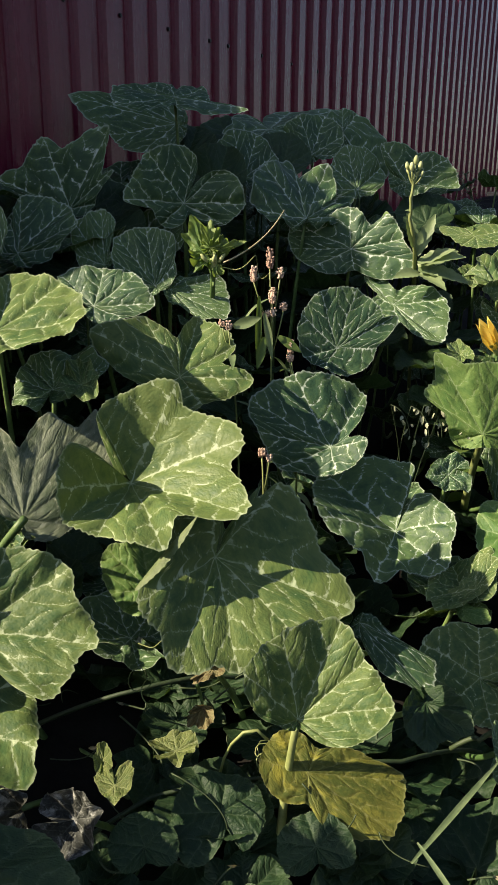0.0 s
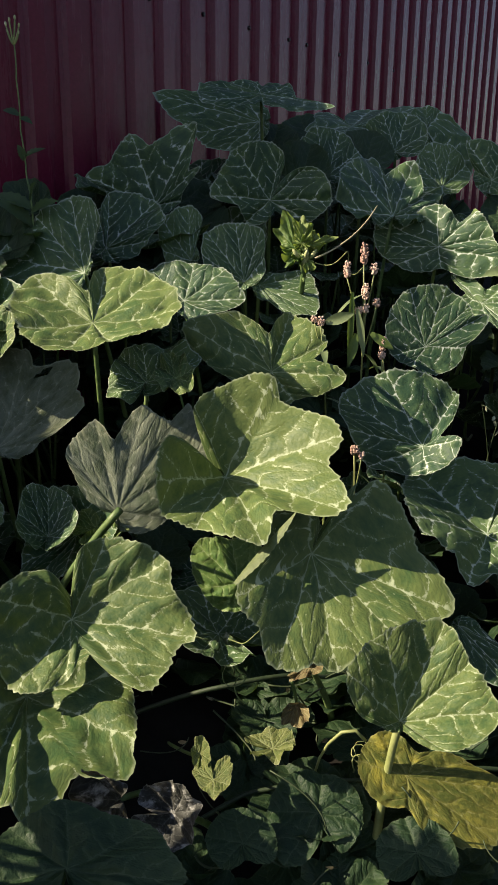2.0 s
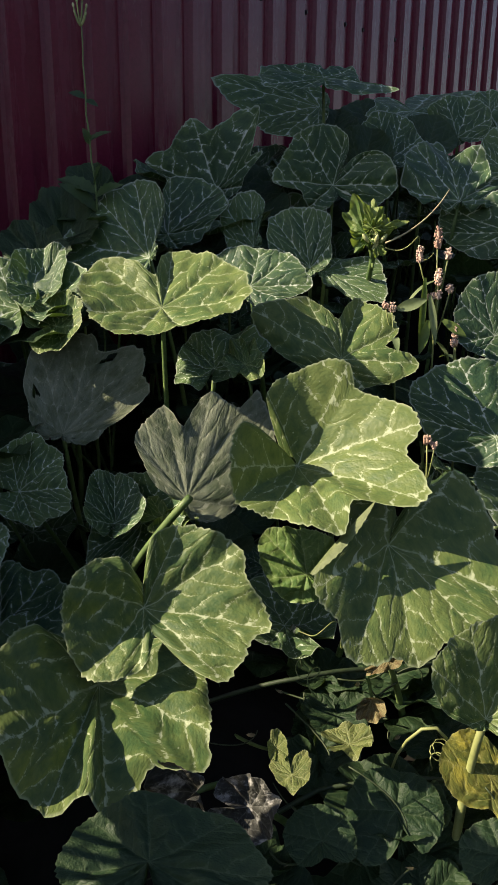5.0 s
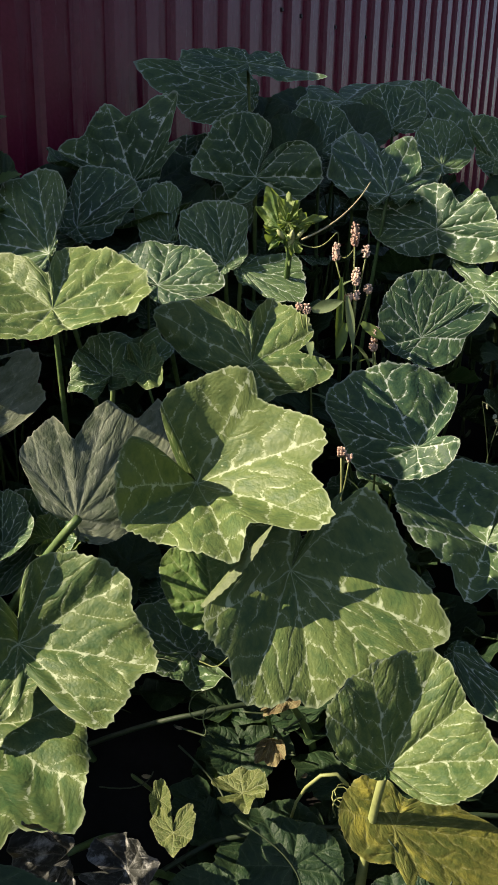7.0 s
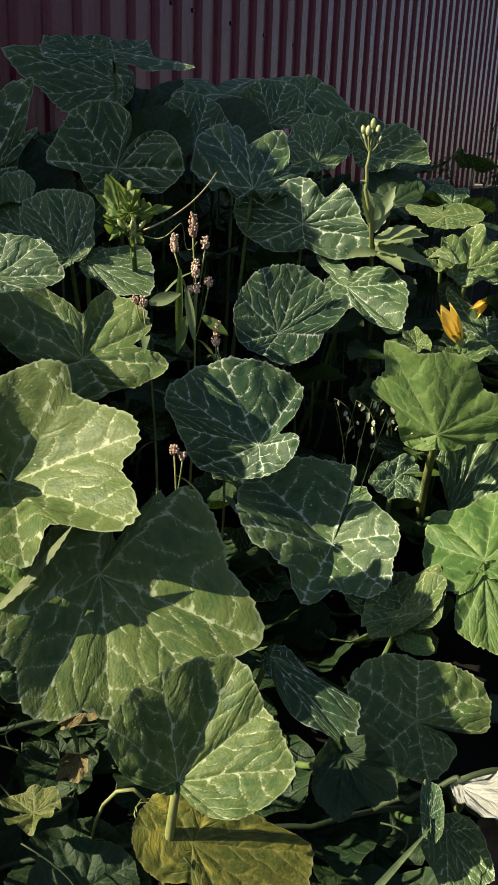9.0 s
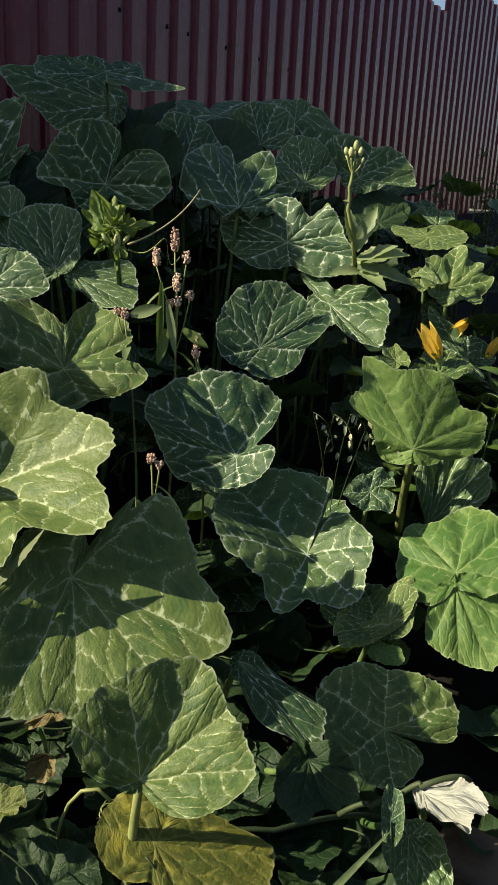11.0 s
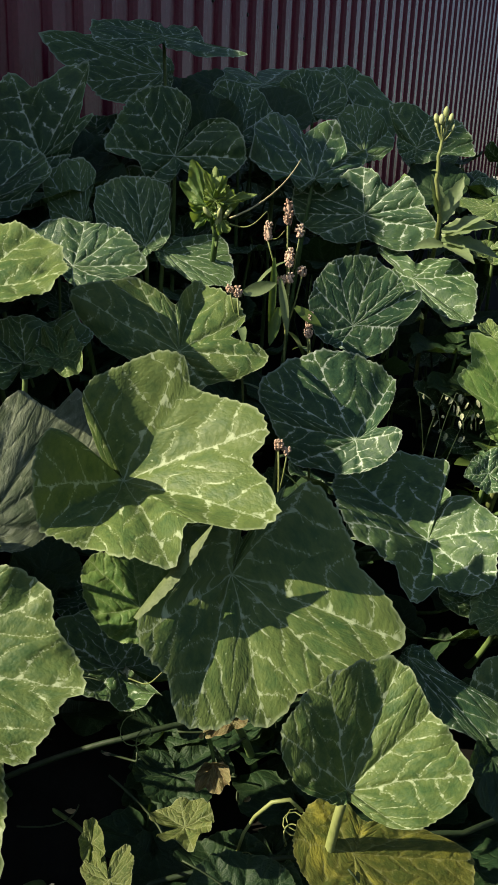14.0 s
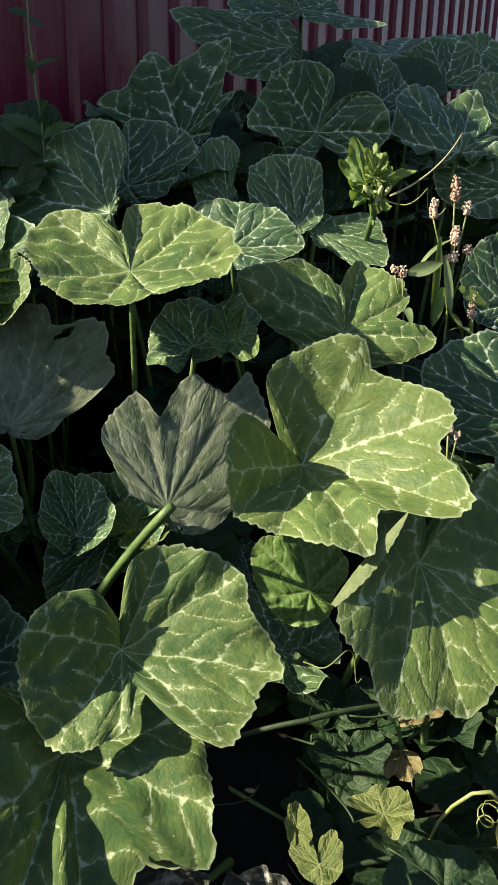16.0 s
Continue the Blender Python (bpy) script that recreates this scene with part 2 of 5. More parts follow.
WEED = plain("weed_leaf", (0.050, 0.100, 0.022), (0.130, 0.190, 0.045), 0.5, 25, 0.4, 0.3, (0.22, 0.34, 0.04))
WEED_PALE = plain("pale_weed_leaf", (0.110, 0.160, 0.070), (0.220, 0.280, 0.130), 0.5, 25, 0.4, 0.25, (0.24, 0.34, 0.08))
WEED_DARK = plain("dark_weed_leaf", (0.025, 0.055, 0.020), (0.060, 0.105, 0.034), 0.5, 25, 0.4, 0.25, (0.12, 0.22, 0.03))
PINK = plain("dry_pink_florets", (0.400, 0.260, 0.190), (0.600, 0.450, 0.350), 0.7, 160, 0.3)
BUD = plain("pale_green_buds", (0.300, 0.340, 0.140), (0.520, 0.540, 0.290), 0.55, 60, 0.2)
PETAL = plain("yellow_petals", (0.820, 0.560, 0.080), (0.900, 0.720, 0.180), 0.5, 30, 0.3, 0.35, (0.90, 0.62, 0.08))
STRAW = plain("straw", (0.330, 0.300, 0.170), (0.520, 0.480, 0.300), 0.6, 30, 0.2)
SEED = plain("pale_seed_husks", (0.180, 0.210, 0.110), (0.380, 0.400, 0.270), 0.6, 60, 0.2)
WOOD = plain("rotten_wood", (0.030, 0.022, 0.016), (0.095, 0.072, 0.052), 0.85, 14, 0.9, spec=0.2)

DARK_PLANK = plain("dark_planks", (0.018, 0.015, 0.013), (0.045, 0.038, 0.032), 0.8, 12, 0.6, spec=0.2)


def fence_paint():
    """Wine-red stove enamel on steel sheet, dusty towards the bottom in streaks."""
    k = Nodes("wine_red_enamel")
    c = k.coord("Object")
    stretch = k.vmath("MULTIPLY", c, (6.0, 6.0, 0.7))
    dirt = k.ramp(k.noise(stretch, 3.0, 5.0, 0.65), 0.45, 0.8)
    fine = k.noise(c, 90.0, 3.0, 0.6)
    col = k.mix(k.ramp(fine, 0.3, 0.7), (0.130, 0.010, 0.029), (0.165, 0.016, 0.040))
    col = k.mix(k.math("MULTIPLY", dirt, 0.22), col, (0.190, 0.055, 0.066))
    k.put(k.bsdf.inputs["Base Color"], col)
    k.put(k.bsdf.inputs["Roughness"], k.ramp(dirt, 0.0, 1.0, 0.26, 0.48))
    k.bsdf.inputs["Specular IOR Level"].default_value = 0.28
    k.bump(k.noise(c, 7.0, 2.0, 0.5), 0.15, 0.01)
    return k.mat


ENAMEL = fence_paint()
SCREW = plain("dark_screw_heads", (0.012, 0.008, 0.010), (0.03, 0.02, 0.022), 0.5, 50, 0.0)


# ---- building blocks ----
def mesh_of(name, verts, faces, material, uvs=None, smooth=True):
    me = bpy.data.meshes.new(name)
    me.from_pydata([tuple(v) for v in verts], [], faces)
    me.materials.append(material)
    if uvs is not None:
        layer = me.uv_layers.new(name="UVMap")
        idx = np.empty(len(me.loops), dtype=np.int32)
        me.loops.foreach_get("vertex_index", idx)
        layer.data.foreach_set("uv", np.asarray(uvs, dtype=np.float32)[idx].ravel())
    if smooth:
        me.polygons.foreach_set("use_smooth", np.ones(len(me.polygons), dtype=bool))
    me.update()
    return me


def part(name, me, parent, at=(0, 0, 0), label="", kind=""):
    ob = new(name, me)
    ob.parent = parent
    ob.location = at
    return tagged(ob, label=label, kind=kind)


def thing(name, at, label, category, group="", kind=""):
    ob = new(name)
    ob.location = at
    ob.empty_display_size = 0.05
    return tagged(ob, label, category, group, kind)


def tube(points, radii, sides=7):
    """Vertices and faces of a tapered tube through the points."""
    pts = [Vector(p) for p in points]
    verts, faces = [], []
    for i, p in enumerate(pts):
        way = (pts[min(i + 1, len(pts) - 1)] - pts[max(i - 1, 0)]).normalized()
        side = way.cross(Vector((0.3, 0.2, 1.0)))
        if side.length < 1e-3:
            side = way.cross(Vector((1, 0, 0)))
        side.normalize()
        up = side.cross(way)
        for s in range(sides):
            a = 2 * math.pi * s / sides
            verts.append(p + (side * math.cos(a) + up * math.sin(a)) * radii[i])
    for i in range(len(pts) - 1):
        for s in range(sides):
            b = (s + 1) % sides
            faces.append((i * sides + s, i * sides + b, (i + 1) * sides + b, (i + 1) * sides + s))
    faces.append(tuple(range(sides))[::-1])
    faces.append(tuple(range((len(pts) - 1) * sides, len(pts) * sides)))
    return verts, faces


def bend(a, b, sag, steps=9):
    """Points of a smooth arc from a to b, bowed by the vector sag."""
    a, b, sag = Vector(a), Vector(b), Vector(sag)
    return [a.lerp(b, i / steps) + sag * (4 * (i / steps) * (1 - i / steps)) for i in range(steps + 1)]


def soil_height(x, y):
    return 0.02 + 0.215 * max(0.0, y - 0.5) - 0.10 * max(0.0, y - 4.5) + 0.03 * math.sin(x * 3.1 + y * 1.7) * min(1.0, max(0.0, y)) + 0.02 * noise.noise(Vector((x * 4, y * 4, 0.0)))


# ---- ground and fence ----
def ground():
    verts, faces = [], []
    xs = [-300, -60, -15, -6] + [-3 + 0.1 * i for i in range(71)] + [7, 15, 60, 300]
    ys = [-300, -60, -15, -5, -2] + [-1 + 0.1 * i for i in range(81)] + [8, 10, 15, 60, 300]
    for y in ys:
        for x in xs:
            verts.append((x, y, soil_height(x, min(y, 7.0)) if abs(x) < 8 else soil_height(math.copysign(8, x), min(y, 7.0))))
    w = len(xs)
    for j in range(len(ys) - 1):
        for i in range(w - 1):
            faces.append((j * w + i, j * w + i + 1, (j + 1) * w + i + 1, (j + 1) * w + i))
    tagged(new("ground", mesh_of("ground", verts, faces, SOIL)), "crumbly garden soil rising towards the fence, darkened for the shade under the leaves", "ground", kind="structure")


ground()

FENCE_TURN = radians(60.1)
FENCE_AT = Vector((-0.481, 3.2, 0.0))
RIB = 0.1459  # one wave of the sheet
ALONG = Vector((math.cos(FENCE_TURN), math.sin(FENCE_TURN), 0))
OUT = Vector((math.sin(FENCE_TURN), -math.cos(FENCE_TURN), 0))
FENCE_SHIFT = 0.935


def sheet(start, ribs, bottom, top):
    """One corrugated steel sheet with trapezoid waves; start in waves along the fence."""
    depth, verts, faces = 0.022, [], []
    profile = [(0.0, 0.0), (0.40, 0.0), (0.47, 0.35), (0.53, 1.0), (0.93, 1.0), (0.96, 0.6)]
    cols = []
    for r in range(ribs):
        cols += [(r + f, h) for f, h in profile]
    cols.append((ribs + 0.03, 0.0))
    levels = [bottom + (top - bottom) * i / 6 for i in range(7)]
    for z in levels:
        for f, h in cols:
            v = ALONG * (f * RIB) + OUT * (depth * h)
            verts.append((v.x, v.y, z))
    w = len(cols)
    for j in range(len(levels) - 1):
        for i in range(w - 1):
            faces.append((j * w + i, j * w + i + 1, (j + 1) * w + i + 1, (j + 1) * w + i))
    n = len(verts)
    verts += [tuple(Vector(v) - OUT * 0.0012) for v in verts]
    faces += [tuple(n + q for q in fc[::-1]) for fc in faces]
    for j in range(len(levels) - 1):
        for i in (0, w - 1):
            faces.append((j * w + i, (j + 1) * w + i, n + (j + 1) * w + i, n + j * w + i))
    top_row = (len(levels) - 1) * w
    for i in range(w - 1):
        faces.append((top_row + i, top_row + i + 1, n + top_row + i + 1, n + top_row + i))
        faces.append((i + 1, i, n + i, n + i + 1))
    return mesh_of("sheet", verts, faces, ENAMEL, smooth=False)


def fence_point(k, z, out=0.0):
    return FENCE_AT + ALONG * (FENCE_SHIFT + k * RIB) + OUT * out + Vector((0, 0, z))


def screw_mesh():
    bm = bmesh.new()
    bmesh.ops.create_cone(bm, cap_ends=True, segments=8, radius1=0.009, radius2=0.006, depth=0.008)
    me = bpy.data.meshes.new("screw")
    bm.to_mesh(me)
    bm.free()
    me.materials.append(SCREW)
    return me


def fence(start, widths, top, label):
    base = fence_point(start, 0.0)
    f = thing("metal_fence", base, label, "fence", kind="structure")
    head = screw_mesh()
    k = start
    for s, width in enumerate(widths):
        p = fence_point(k, 0.0) - base
        low = min(soil_height(*fence_point(k, 0)[:2]), soil_height(*fence_point(k + width, 0)[:2])) - 0.05
        part("sheet", sheet(k, width, low, top), f, p + OUT * (0.002 * (s % 2)))
        for r in range(0, width, 2):
            q = part("screw", head, f, fence_point(k + r + 0.22, 1.78, 0.005) - base)
            q.rotation_euler = Vector(OUT).to_track_quat("Z", "Y").to_euler()
        k += width


# the first four tops are out of view, chosen to shape the fence's shade
fence(-28.5, (5, 5), 1.30, "unseen low stretch of wine-red corrugated steel fence, cut down to let the sun in")
fence(-18.5, (2,), 1.92, "unseen narrow sheet of wine-red corrugated steel fence, its height set to shape the shade")
fence(-16.5, (4,), 2.06, "wine-red corrugated steel sheet fence close behind the squash bed")
fence(-12.5, (4, 4, 3), 2.36, "wine-red corrugated steel sheets where the fence steps up")
fence(-1.5, (6, 5), 2.30, "stepped stretch of wine-red corrugated steel fence")
fence(9.5, (6, 5), 2.5, "higher stretch of wine-red corrugated steel sheet fence")
fence(20.5, (8, 8, 8), 2.81, "highest far stretch of wine-red corrugated steel fence")


def unseen_plank_wall(label):
    """An unseen dark plank wall, added so that the fence reflects less bright sky."""
    base = Vector((6.0, 0.0, 0.0))
    w = thing("unseen_wall_east", base, label, "wall", kind="structure")
    bm = bmesh.new()
    bmesh.ops.create_cube(bm, size=1.0)
    bmesh.ops.scale(bm, vec=(0.024, 0.145, 3.7), verts=bm.verts)
    bmesh.ops.bevel(bm, geom=bm.edges[:], offset=0.003, segments=1, affect="EDGES")
    me = bpy.data.meshes.new("plank")
    bm.to_mesh(me)
    bm.free()
    me.materials.append(DARK_PLANK)
    for i in range(60):
        part("plank", me, w, (0.006 * (i % 2), -4.0 + 0.15 * i, 1.8))


unseen_plank_wall("unseen dark plank wall added to darken the reflections in the fence")

# ---- squash plants ----
LEAF_RINGS, LEAF_STEPS = 11, 128
PLANTS = []
for x, y in ((-0.75, 1.15), (-0.25, 1.55), (0.35, 1.25), (0.75, 1.75), (-0.55, 2.25), (0.10, 2.55), (0.55, 2.75)):
    PLANTS.append(thing("squash_plant", (x, y, soil_height(x, y)), "sprawling squash plant with large silver-flecked green leaves", "squash plant", "squash plants in the bed"))


def leaf(at, tip, left, right, base, mat=None, lobe=0.08, cup=0.16, wave=0.05, seed=None, label="", holes=0, foot=None, lean=None, stalk=None, thick=0.006):
    """A blade whose veins fan out from at: the midrib vector, the two half widths and the back lobes, each a vector from there.
    cup lifts the rim, wave ripples it, lobe deepens the bays between the vein ends."""
    mat = mat or GREEN
    at, tip, left, right, base = (Vector(v) for v in (at, tip, left, right, base))
    rng = random.Random(seed if seed is not None else round(sum(at) * 9973))
    size = (tip.length + left.length + right.length) / 3
    normal = (tip.cross(left).normalized() + right.cross(tip).normalized()).normalized()
    verts, uvs, faces, edge = [normal * (-0.5 * cup * size)], [(0.0, 0.0)], [], [0.0]
    ripple = [rng.uniform(0, 6.28) for _ in range(4)]
    shift = Vector((rng.uniform(-50, 50), rng.uniform(-50, 50), 0))
    teeth = [rng.uniform(-1, 1) for _ in range(LEAF_STEPS)]
    for j in range(1, LEAF_RINGS + 1):
        s = (j / LEAF_RINGS) ** 0.85
        for i in range(LEAF_STEPS):
            a = -math.pi + 2 * math.pi * i / LEAF_STEPS
            ca, sa = math.cos(a), math.sin(a)
            v = (tip * ca if ca > 0 else base * -ca) + (left * sa if sa > 0 else right * -sa)
            rho = 1.05 - lobe * (1 - abs(math.cos(4 * a))) + 0.12 * math.exp(-(((abs(a) - 2.45) / 0.4) ** 2))
            rho *= 1 + 0.05 * math.sin(2 * a + ripple[0]) + 0.04 * math.sin(3 * a + ripple[1])
            back = (math.pi - abs(a)) / radians(5.5)
            rho *= 1 - 0.86 * math.exp(-back * back)
            if j == LEAF_RINGS:
                rho *= 1 + 0.010 * teeth[i] + (0.010 if i % 2 == 0 else -0.006)
            v = v * (rho * s)
            pillow = math.cos(4 * a) ** 2
            h = cup * (s ** 1.5 - 0.5) * size - 0.030 * size * pillow ** 3 * math.sin(min(1.0, s * 1.1) * math.pi) + 0.022 * size * (1 - pillow) * s
            h += wave * size * s ** 2.5 * (math.sin(5 * a + ripple[2]) + 0.6 * math.sin(9 * a + ripple[3]))
            h += 0.20 * size * s * noise.noise(Vector((ca * s * 1.9, sa * s * 1.9, 0)) + shift) + 0.05 * size * noise.noise(Vector((ca * s * 5, sa * s * 5, 3)) + shift)
            verts.append(v + normal * h)
            uvs.append((rho * s * ca, rho * s * sa))
            edge.append(s)
    for i in range(LEAF_STEPS):
        faces.append((0, 1 + i, 1 + (i + 1) % LEAF_STEPS))
    for j in range(LEAF_RINGS - 1):
        o = 1 + j * LEAF_STEPS
        for i in range(LEAF_STEPS):
            b = (i + 1) % LEAF_STEPS
            faces.append((o + i, o + LEAF_STEPS + i, o + LEAF_STEPS + b, o + b))
    for _ in range(holes):
        c = rng.randrange(LEAF_STEPS), rng.randrange(4, LEAF_RINGS - 2)
        gone = {1 + (c[1] + dj) * LEAF_STEPS + (c[0] + di) % LEAF_STEPS for dj in range(2) for di in range(rng.randint(2, 5))}
        faces = [fc for fc in faces if fc[0] not in gone]
    plant = min(PLANTS, key=lambda q: (q.location.xy - at.xy).length)
    me = mesh_of("leaf", verts, faces, mat, uvs)
    me.attributes.new("edge", "FLOAT", "POINT").data.foreach_set("value", np.array(edge, dtype=np.float32))
    made = part("leaf", me, plant, at - plant.location, label)
    petiole(made, at, normal, 0.5 * cup * size, rng, foot, lean, stalk, thick)
    return made


def smooth_round(knots, a):
    """A smooth periodic curve through the knots (radians, value), with no overshoot, at the angle a."""
    n = len(knots)
    for i in range(n):
        x0, y0 = knots[i]
        x1, y1 = knots[(i + 1) % n]
        if i == n - 1:
            x1 += 2 * math.pi
        q = a if a >= knots[0][0] else a + 2 * math.pi
        if x0 <= q <= x1:
            def slope(j):
                xa, ya = knots[(j - 1) % n]
                xb, yb = knots[j % n]
                xc, yc = knots[(j + 1) % n]
                l, r = (xb - xa) % (2 * math.pi) or 1e-3, (xc - xb) % (2 * math.pi) or 1e-3
                dl, dr = (yb - ya) / l, (yc - yb) / r
                return 0.0 if dl * dr <= 0 else 2 * dl * dr / (dl + dr)
            w = max(1e-4, x1 - x0)
            t = (q - x0) / w
            return (2 * t ** 3 - 3 * t * t + 1) * y0 + (t ** 3 - 2 * t * t + t) * w * slope(i) + (3 * t * t - 2 * t ** 3) * y1 + (t ** 3 - t * t) * w * slope(i + 1)
    return knots[0][1]


def petiole(blade_ob, at, normal, dip, rng, foot=None, lean=None, stalk=None, thick=0.006):
    below = Vector(foot) if foot else Vector((at.x + rng.uniform(-0.10, 0.10), at.y + rng.uniform(0.12, 0.36), 0))
    if not foot:
        below.z = soil_height(below.x, below.y) - 0.01
    end = below - at
    sag = -normal * min(0.10, 0.28 * end.length) * (0.5 if lean is None else lean)
    v, fc = tube(bend(-normal * (0.004 + dip), end, sag, 10), [thick * (0.75 + 0.45 * i / 10) for i in range(11)], 8)
    part("petiole", mesh_of("petiole", v, fc, stalk or STALK), blade_ob)


BLADE_RINGS, BLADE_STEPS = 15, 168


def blade(at, face, midrib, notch, lobes, rim=(), mat=None, pucker=1.0, wave=0.025, cup=0.0, flare=1.2, sharp=0, seed=None, label="", holes=0, foot=None, lean=None, stalk=None, thick=0.006):
    """A large leaf. Its veins fan out from at over the plane that faces face, the middle one along midrib. notch is the cleft at the stalk: degrees round
    from the midrib and reach. lobes are the vein ends, rim the bays between them: degrees, reach and lift off the plane, in metres."""
    mat = mat or GREEN
    at, n, m = Vector(at), Vector(face).normalized(), Vector(midrib).normalized()
    side = n.cross(m)
    rng = random.Random(seed if seed is not None else round(sum(at) * 9973))
    turn = lambda d: radians(d) % (2 * math.pi)
    cleft = turn(notch[0])
    order = sorted(lobes, key=lambda q: (turn(q[0]) - cleft) % (2 * math.pi))
    reach = [(turn(q[0]), q[1]) for q in lobes] + [(turn(q[0]), q[1]) for q in rim]
    lifts = [(turn(q[0]), q[2]) for q in lobes] + [(turn(q[0]), q[2]) for q in rim]
    ends = sorted((turn(q[0]) - cleft) % (2 * math.pi) for q in list(lobes) + list(rim))
    for i, q in enumerate(order[:-1]):
        w = order[i + 1]
        lo, hi = (turn(q[0]) - cleft) % (2 * math.pi), (turn(w[0]) - cleft) % (2 * math.pi)
        if hi - lo > 0.35 and not any(lo < e < hi for e in ends):
            mid = (cleft + (lo + hi) / 2) % (2 * math.pi)
            reach.append((mid, 0.5 * (q[1] + w[1]) * (1.0 if not sharp else 0.80)))
            lifts.append((mid, 0.5 * (q[2] + w[2])))
    reach.append((cleft, notch[1]))
    lifts.append((cleft, 0.0))
    reach.sort()
    lifts.sort()
    first = -(len(order) // 2)
    slots = [(0.0, -math.pi)] + [((turn(q[0]) - cleft) % (2 * math.pi), (first + i) * math.pi / 4) for i, q in enumerate(order)] + [(2 * math.pi, math.pi)]
    if len(order) > 7:
        slots = [(0.0, -math.pi)] + [(s[0], -math.pi + math.pi / 4 * (i + 0.5)) for i, s in enumerate(slots[1:-1])] + [(2 * math.pi, math.pi)]
    size = sum(q[1] for q in lobes) / len(lobes)
    shift = Vector((rng.uniform(-50, 50), rng.uniform(-50, 50), 0))
    ripple = [rng.uniform(0, 6.28) for _ in range(3)]
    teeth = [rng.uniform(-1, 1) for _ in range(BLADE_STEPS)]
    verts, uvs, faces, edge = [Vector((0, 0, 0)) - n * cup * size * 0.5], [(0.0, 0.0)], [], [0.0]
    spokes = []
    for i in range(BLADE_STEPS):
        a = 2 * math.pi * i / BLADE_STEPS
        off = (a - cleft) % (2 * math.pi)
        w = math.pi
        for (x0, y0), (x1, y1) in zip(slots, slots[1:]):
            if x0 <= off <= x1:
                w = y0 + (y1 - y0) * (off - x0) / max(1e-4, x1 - x0)
                break
        back = min(off, 2 * math.pi - off)
        spokes.append((a, w, max(0.01, smooth_round(reach, a)), smooth_round(lifts, a), back))
    mean = max(0.03, size)
    for j in range(1, BLADE_RINGS + 1):
        s = (j / BLADE_RINGS) ** 0.85
        for i, (a, w, r, lift, back) in enumerate(spokes):
            rr = r
            if j == BLADE_RINGS:
                rr *= 1 + 0.010 * teeth[i] + (0.007 if i % 2 == 0 else -0.007) + 0.022 * (0.45 - abs(math.sin(11 * a + ripple[1] + math.sin(3 * a))))
            elif j == BLADE_RINGS - 1:
                rr *= 1 - 0.3 / BLADE_RINGS * abs(teeth[i])
            d = rr * s
            vein = math.cos(4 * w) ** 2
            groove = vein ** 5
            h = lift * (1 - (1 - s) ** flare) + cup * size * (s ** 1.5 - 0.5)
            h += pucker * size * (0.026 * (1 - vein) * math.sin(min(1.0, s * 1.05) * math.pi * 0.75) - 0.017 * groove * math.sin(s * math.pi))
            h += pucker * wave * size * s ** 3 * (math.sin(5 * a + ripple[0]) + 0.8 * math.sin(11 * a + ripple[1]) + 0.5 * math.sin(19 * a + ripple[2]))
            x, y = d * math.cos(a), d * math.sin(a)
            h += pucker * size * s * (0.05 * noise.noise(Vector((x, y, 0)) * (2.2 / mean) + shift) + 0.04 * noise.noise(Vector((x, y, 0)) * (6.0 / mean) + shift))
            verts.append(m * x + side * y + n * h)
            uvs.append((s * math.cos(w) * (0.7 + 0.3 * r / mean), s * math.sin(w) * (0.7 + 0.3 * r / mean)))
            edge.append(s)
    c = BLADE_STEPS
    for i in range(c):
        faces.append((0, 1 + i, 1 + (i + 1) % c))
    for j in range(BLADE_RINGS - 1):
        o = 1 + j * c
        for i in range(c):
            b = (i + 1) % c
            faces.append((o + i, o + c + i, o + c + b, o + b))
    for _ in range(holes):
        spot = rng.randrange(c), rng.randrange(5, BLADE_RINGS - 2)
        gone = {1 + (spot[1] + dj) * c + (spot[0] + di) % c for dj in range(rng.randint(1, 3)) for di in range(rng.randint(1, 4))}
        faces = [fc for fc in faces if fc[0] not in gone]
    plant = min(PLANTS, key=lambda q: (q.location.xy - at.xy).length)
    me = mesh_of("leaf", verts, faces, mat, uvs)
    me.attributes.new("edge", "FLOAT", "POINT").data.foreach_set("value", np.array(edge, dtype=np.float32))
    ob = part("leaf", me, plant, at - plant.location, label)
    petiole(ob, at, n, cup * size * 0.5, rng, foot, lean, stalk, thick)
    return ob


# the large leaves on top of the canopy
blade((-0.211, 1.401, 0.690), (0.102, -0.644, 0.758), (0.866, -0.318, -0.387), (178, 0.040), [(160, 0.104, 0.101), (96, 0.167, 0.113), (40, 0.199, 0.111), (0, 0.227, 0.124), (-41, 0.194, 0.122), (-76, 0.155, 0.084), (-114, 0.141, 0.106)], [(124, 0.137, 0.100), (82, 0.145, 0.088), (28, 0.172, 0.098), (-24, 0.143, 0.101), (-57, 0.173, 0.114), (-98, 0.161, 0.079), (-148, 0.104, 0.128)], mat=PALE, pucker=0.5, wave=0.02)
blade((-0.055, 1.281, 0.603), (0.252, -0.589, 0.768), (0.184, -0.750, -0.636), (153, 0.058), [(134, 0.182, 0.032), (58, 0.245, 0.041), (33, 0.207, 0.030), (0, 0.210, 0.018), (-25, 0.224, 0.016), (-58, 0.179, 0.039), (175, 0.091, 0.020)], [(139, 0.128, 0.019), (140, 0.160, 0.026), (125, 0.193, 0.030), (112, 0.191, 0.020), (94, 0.185, 0.016), (49, 0.226, 0.037), (15, 0.185, 0.022), (-9, 0.199, 0.017), (-43, 0.183, 0.029), (-81, 0.090, 0.027)], mat=PALE, pucker=0.4, wave=0.02)
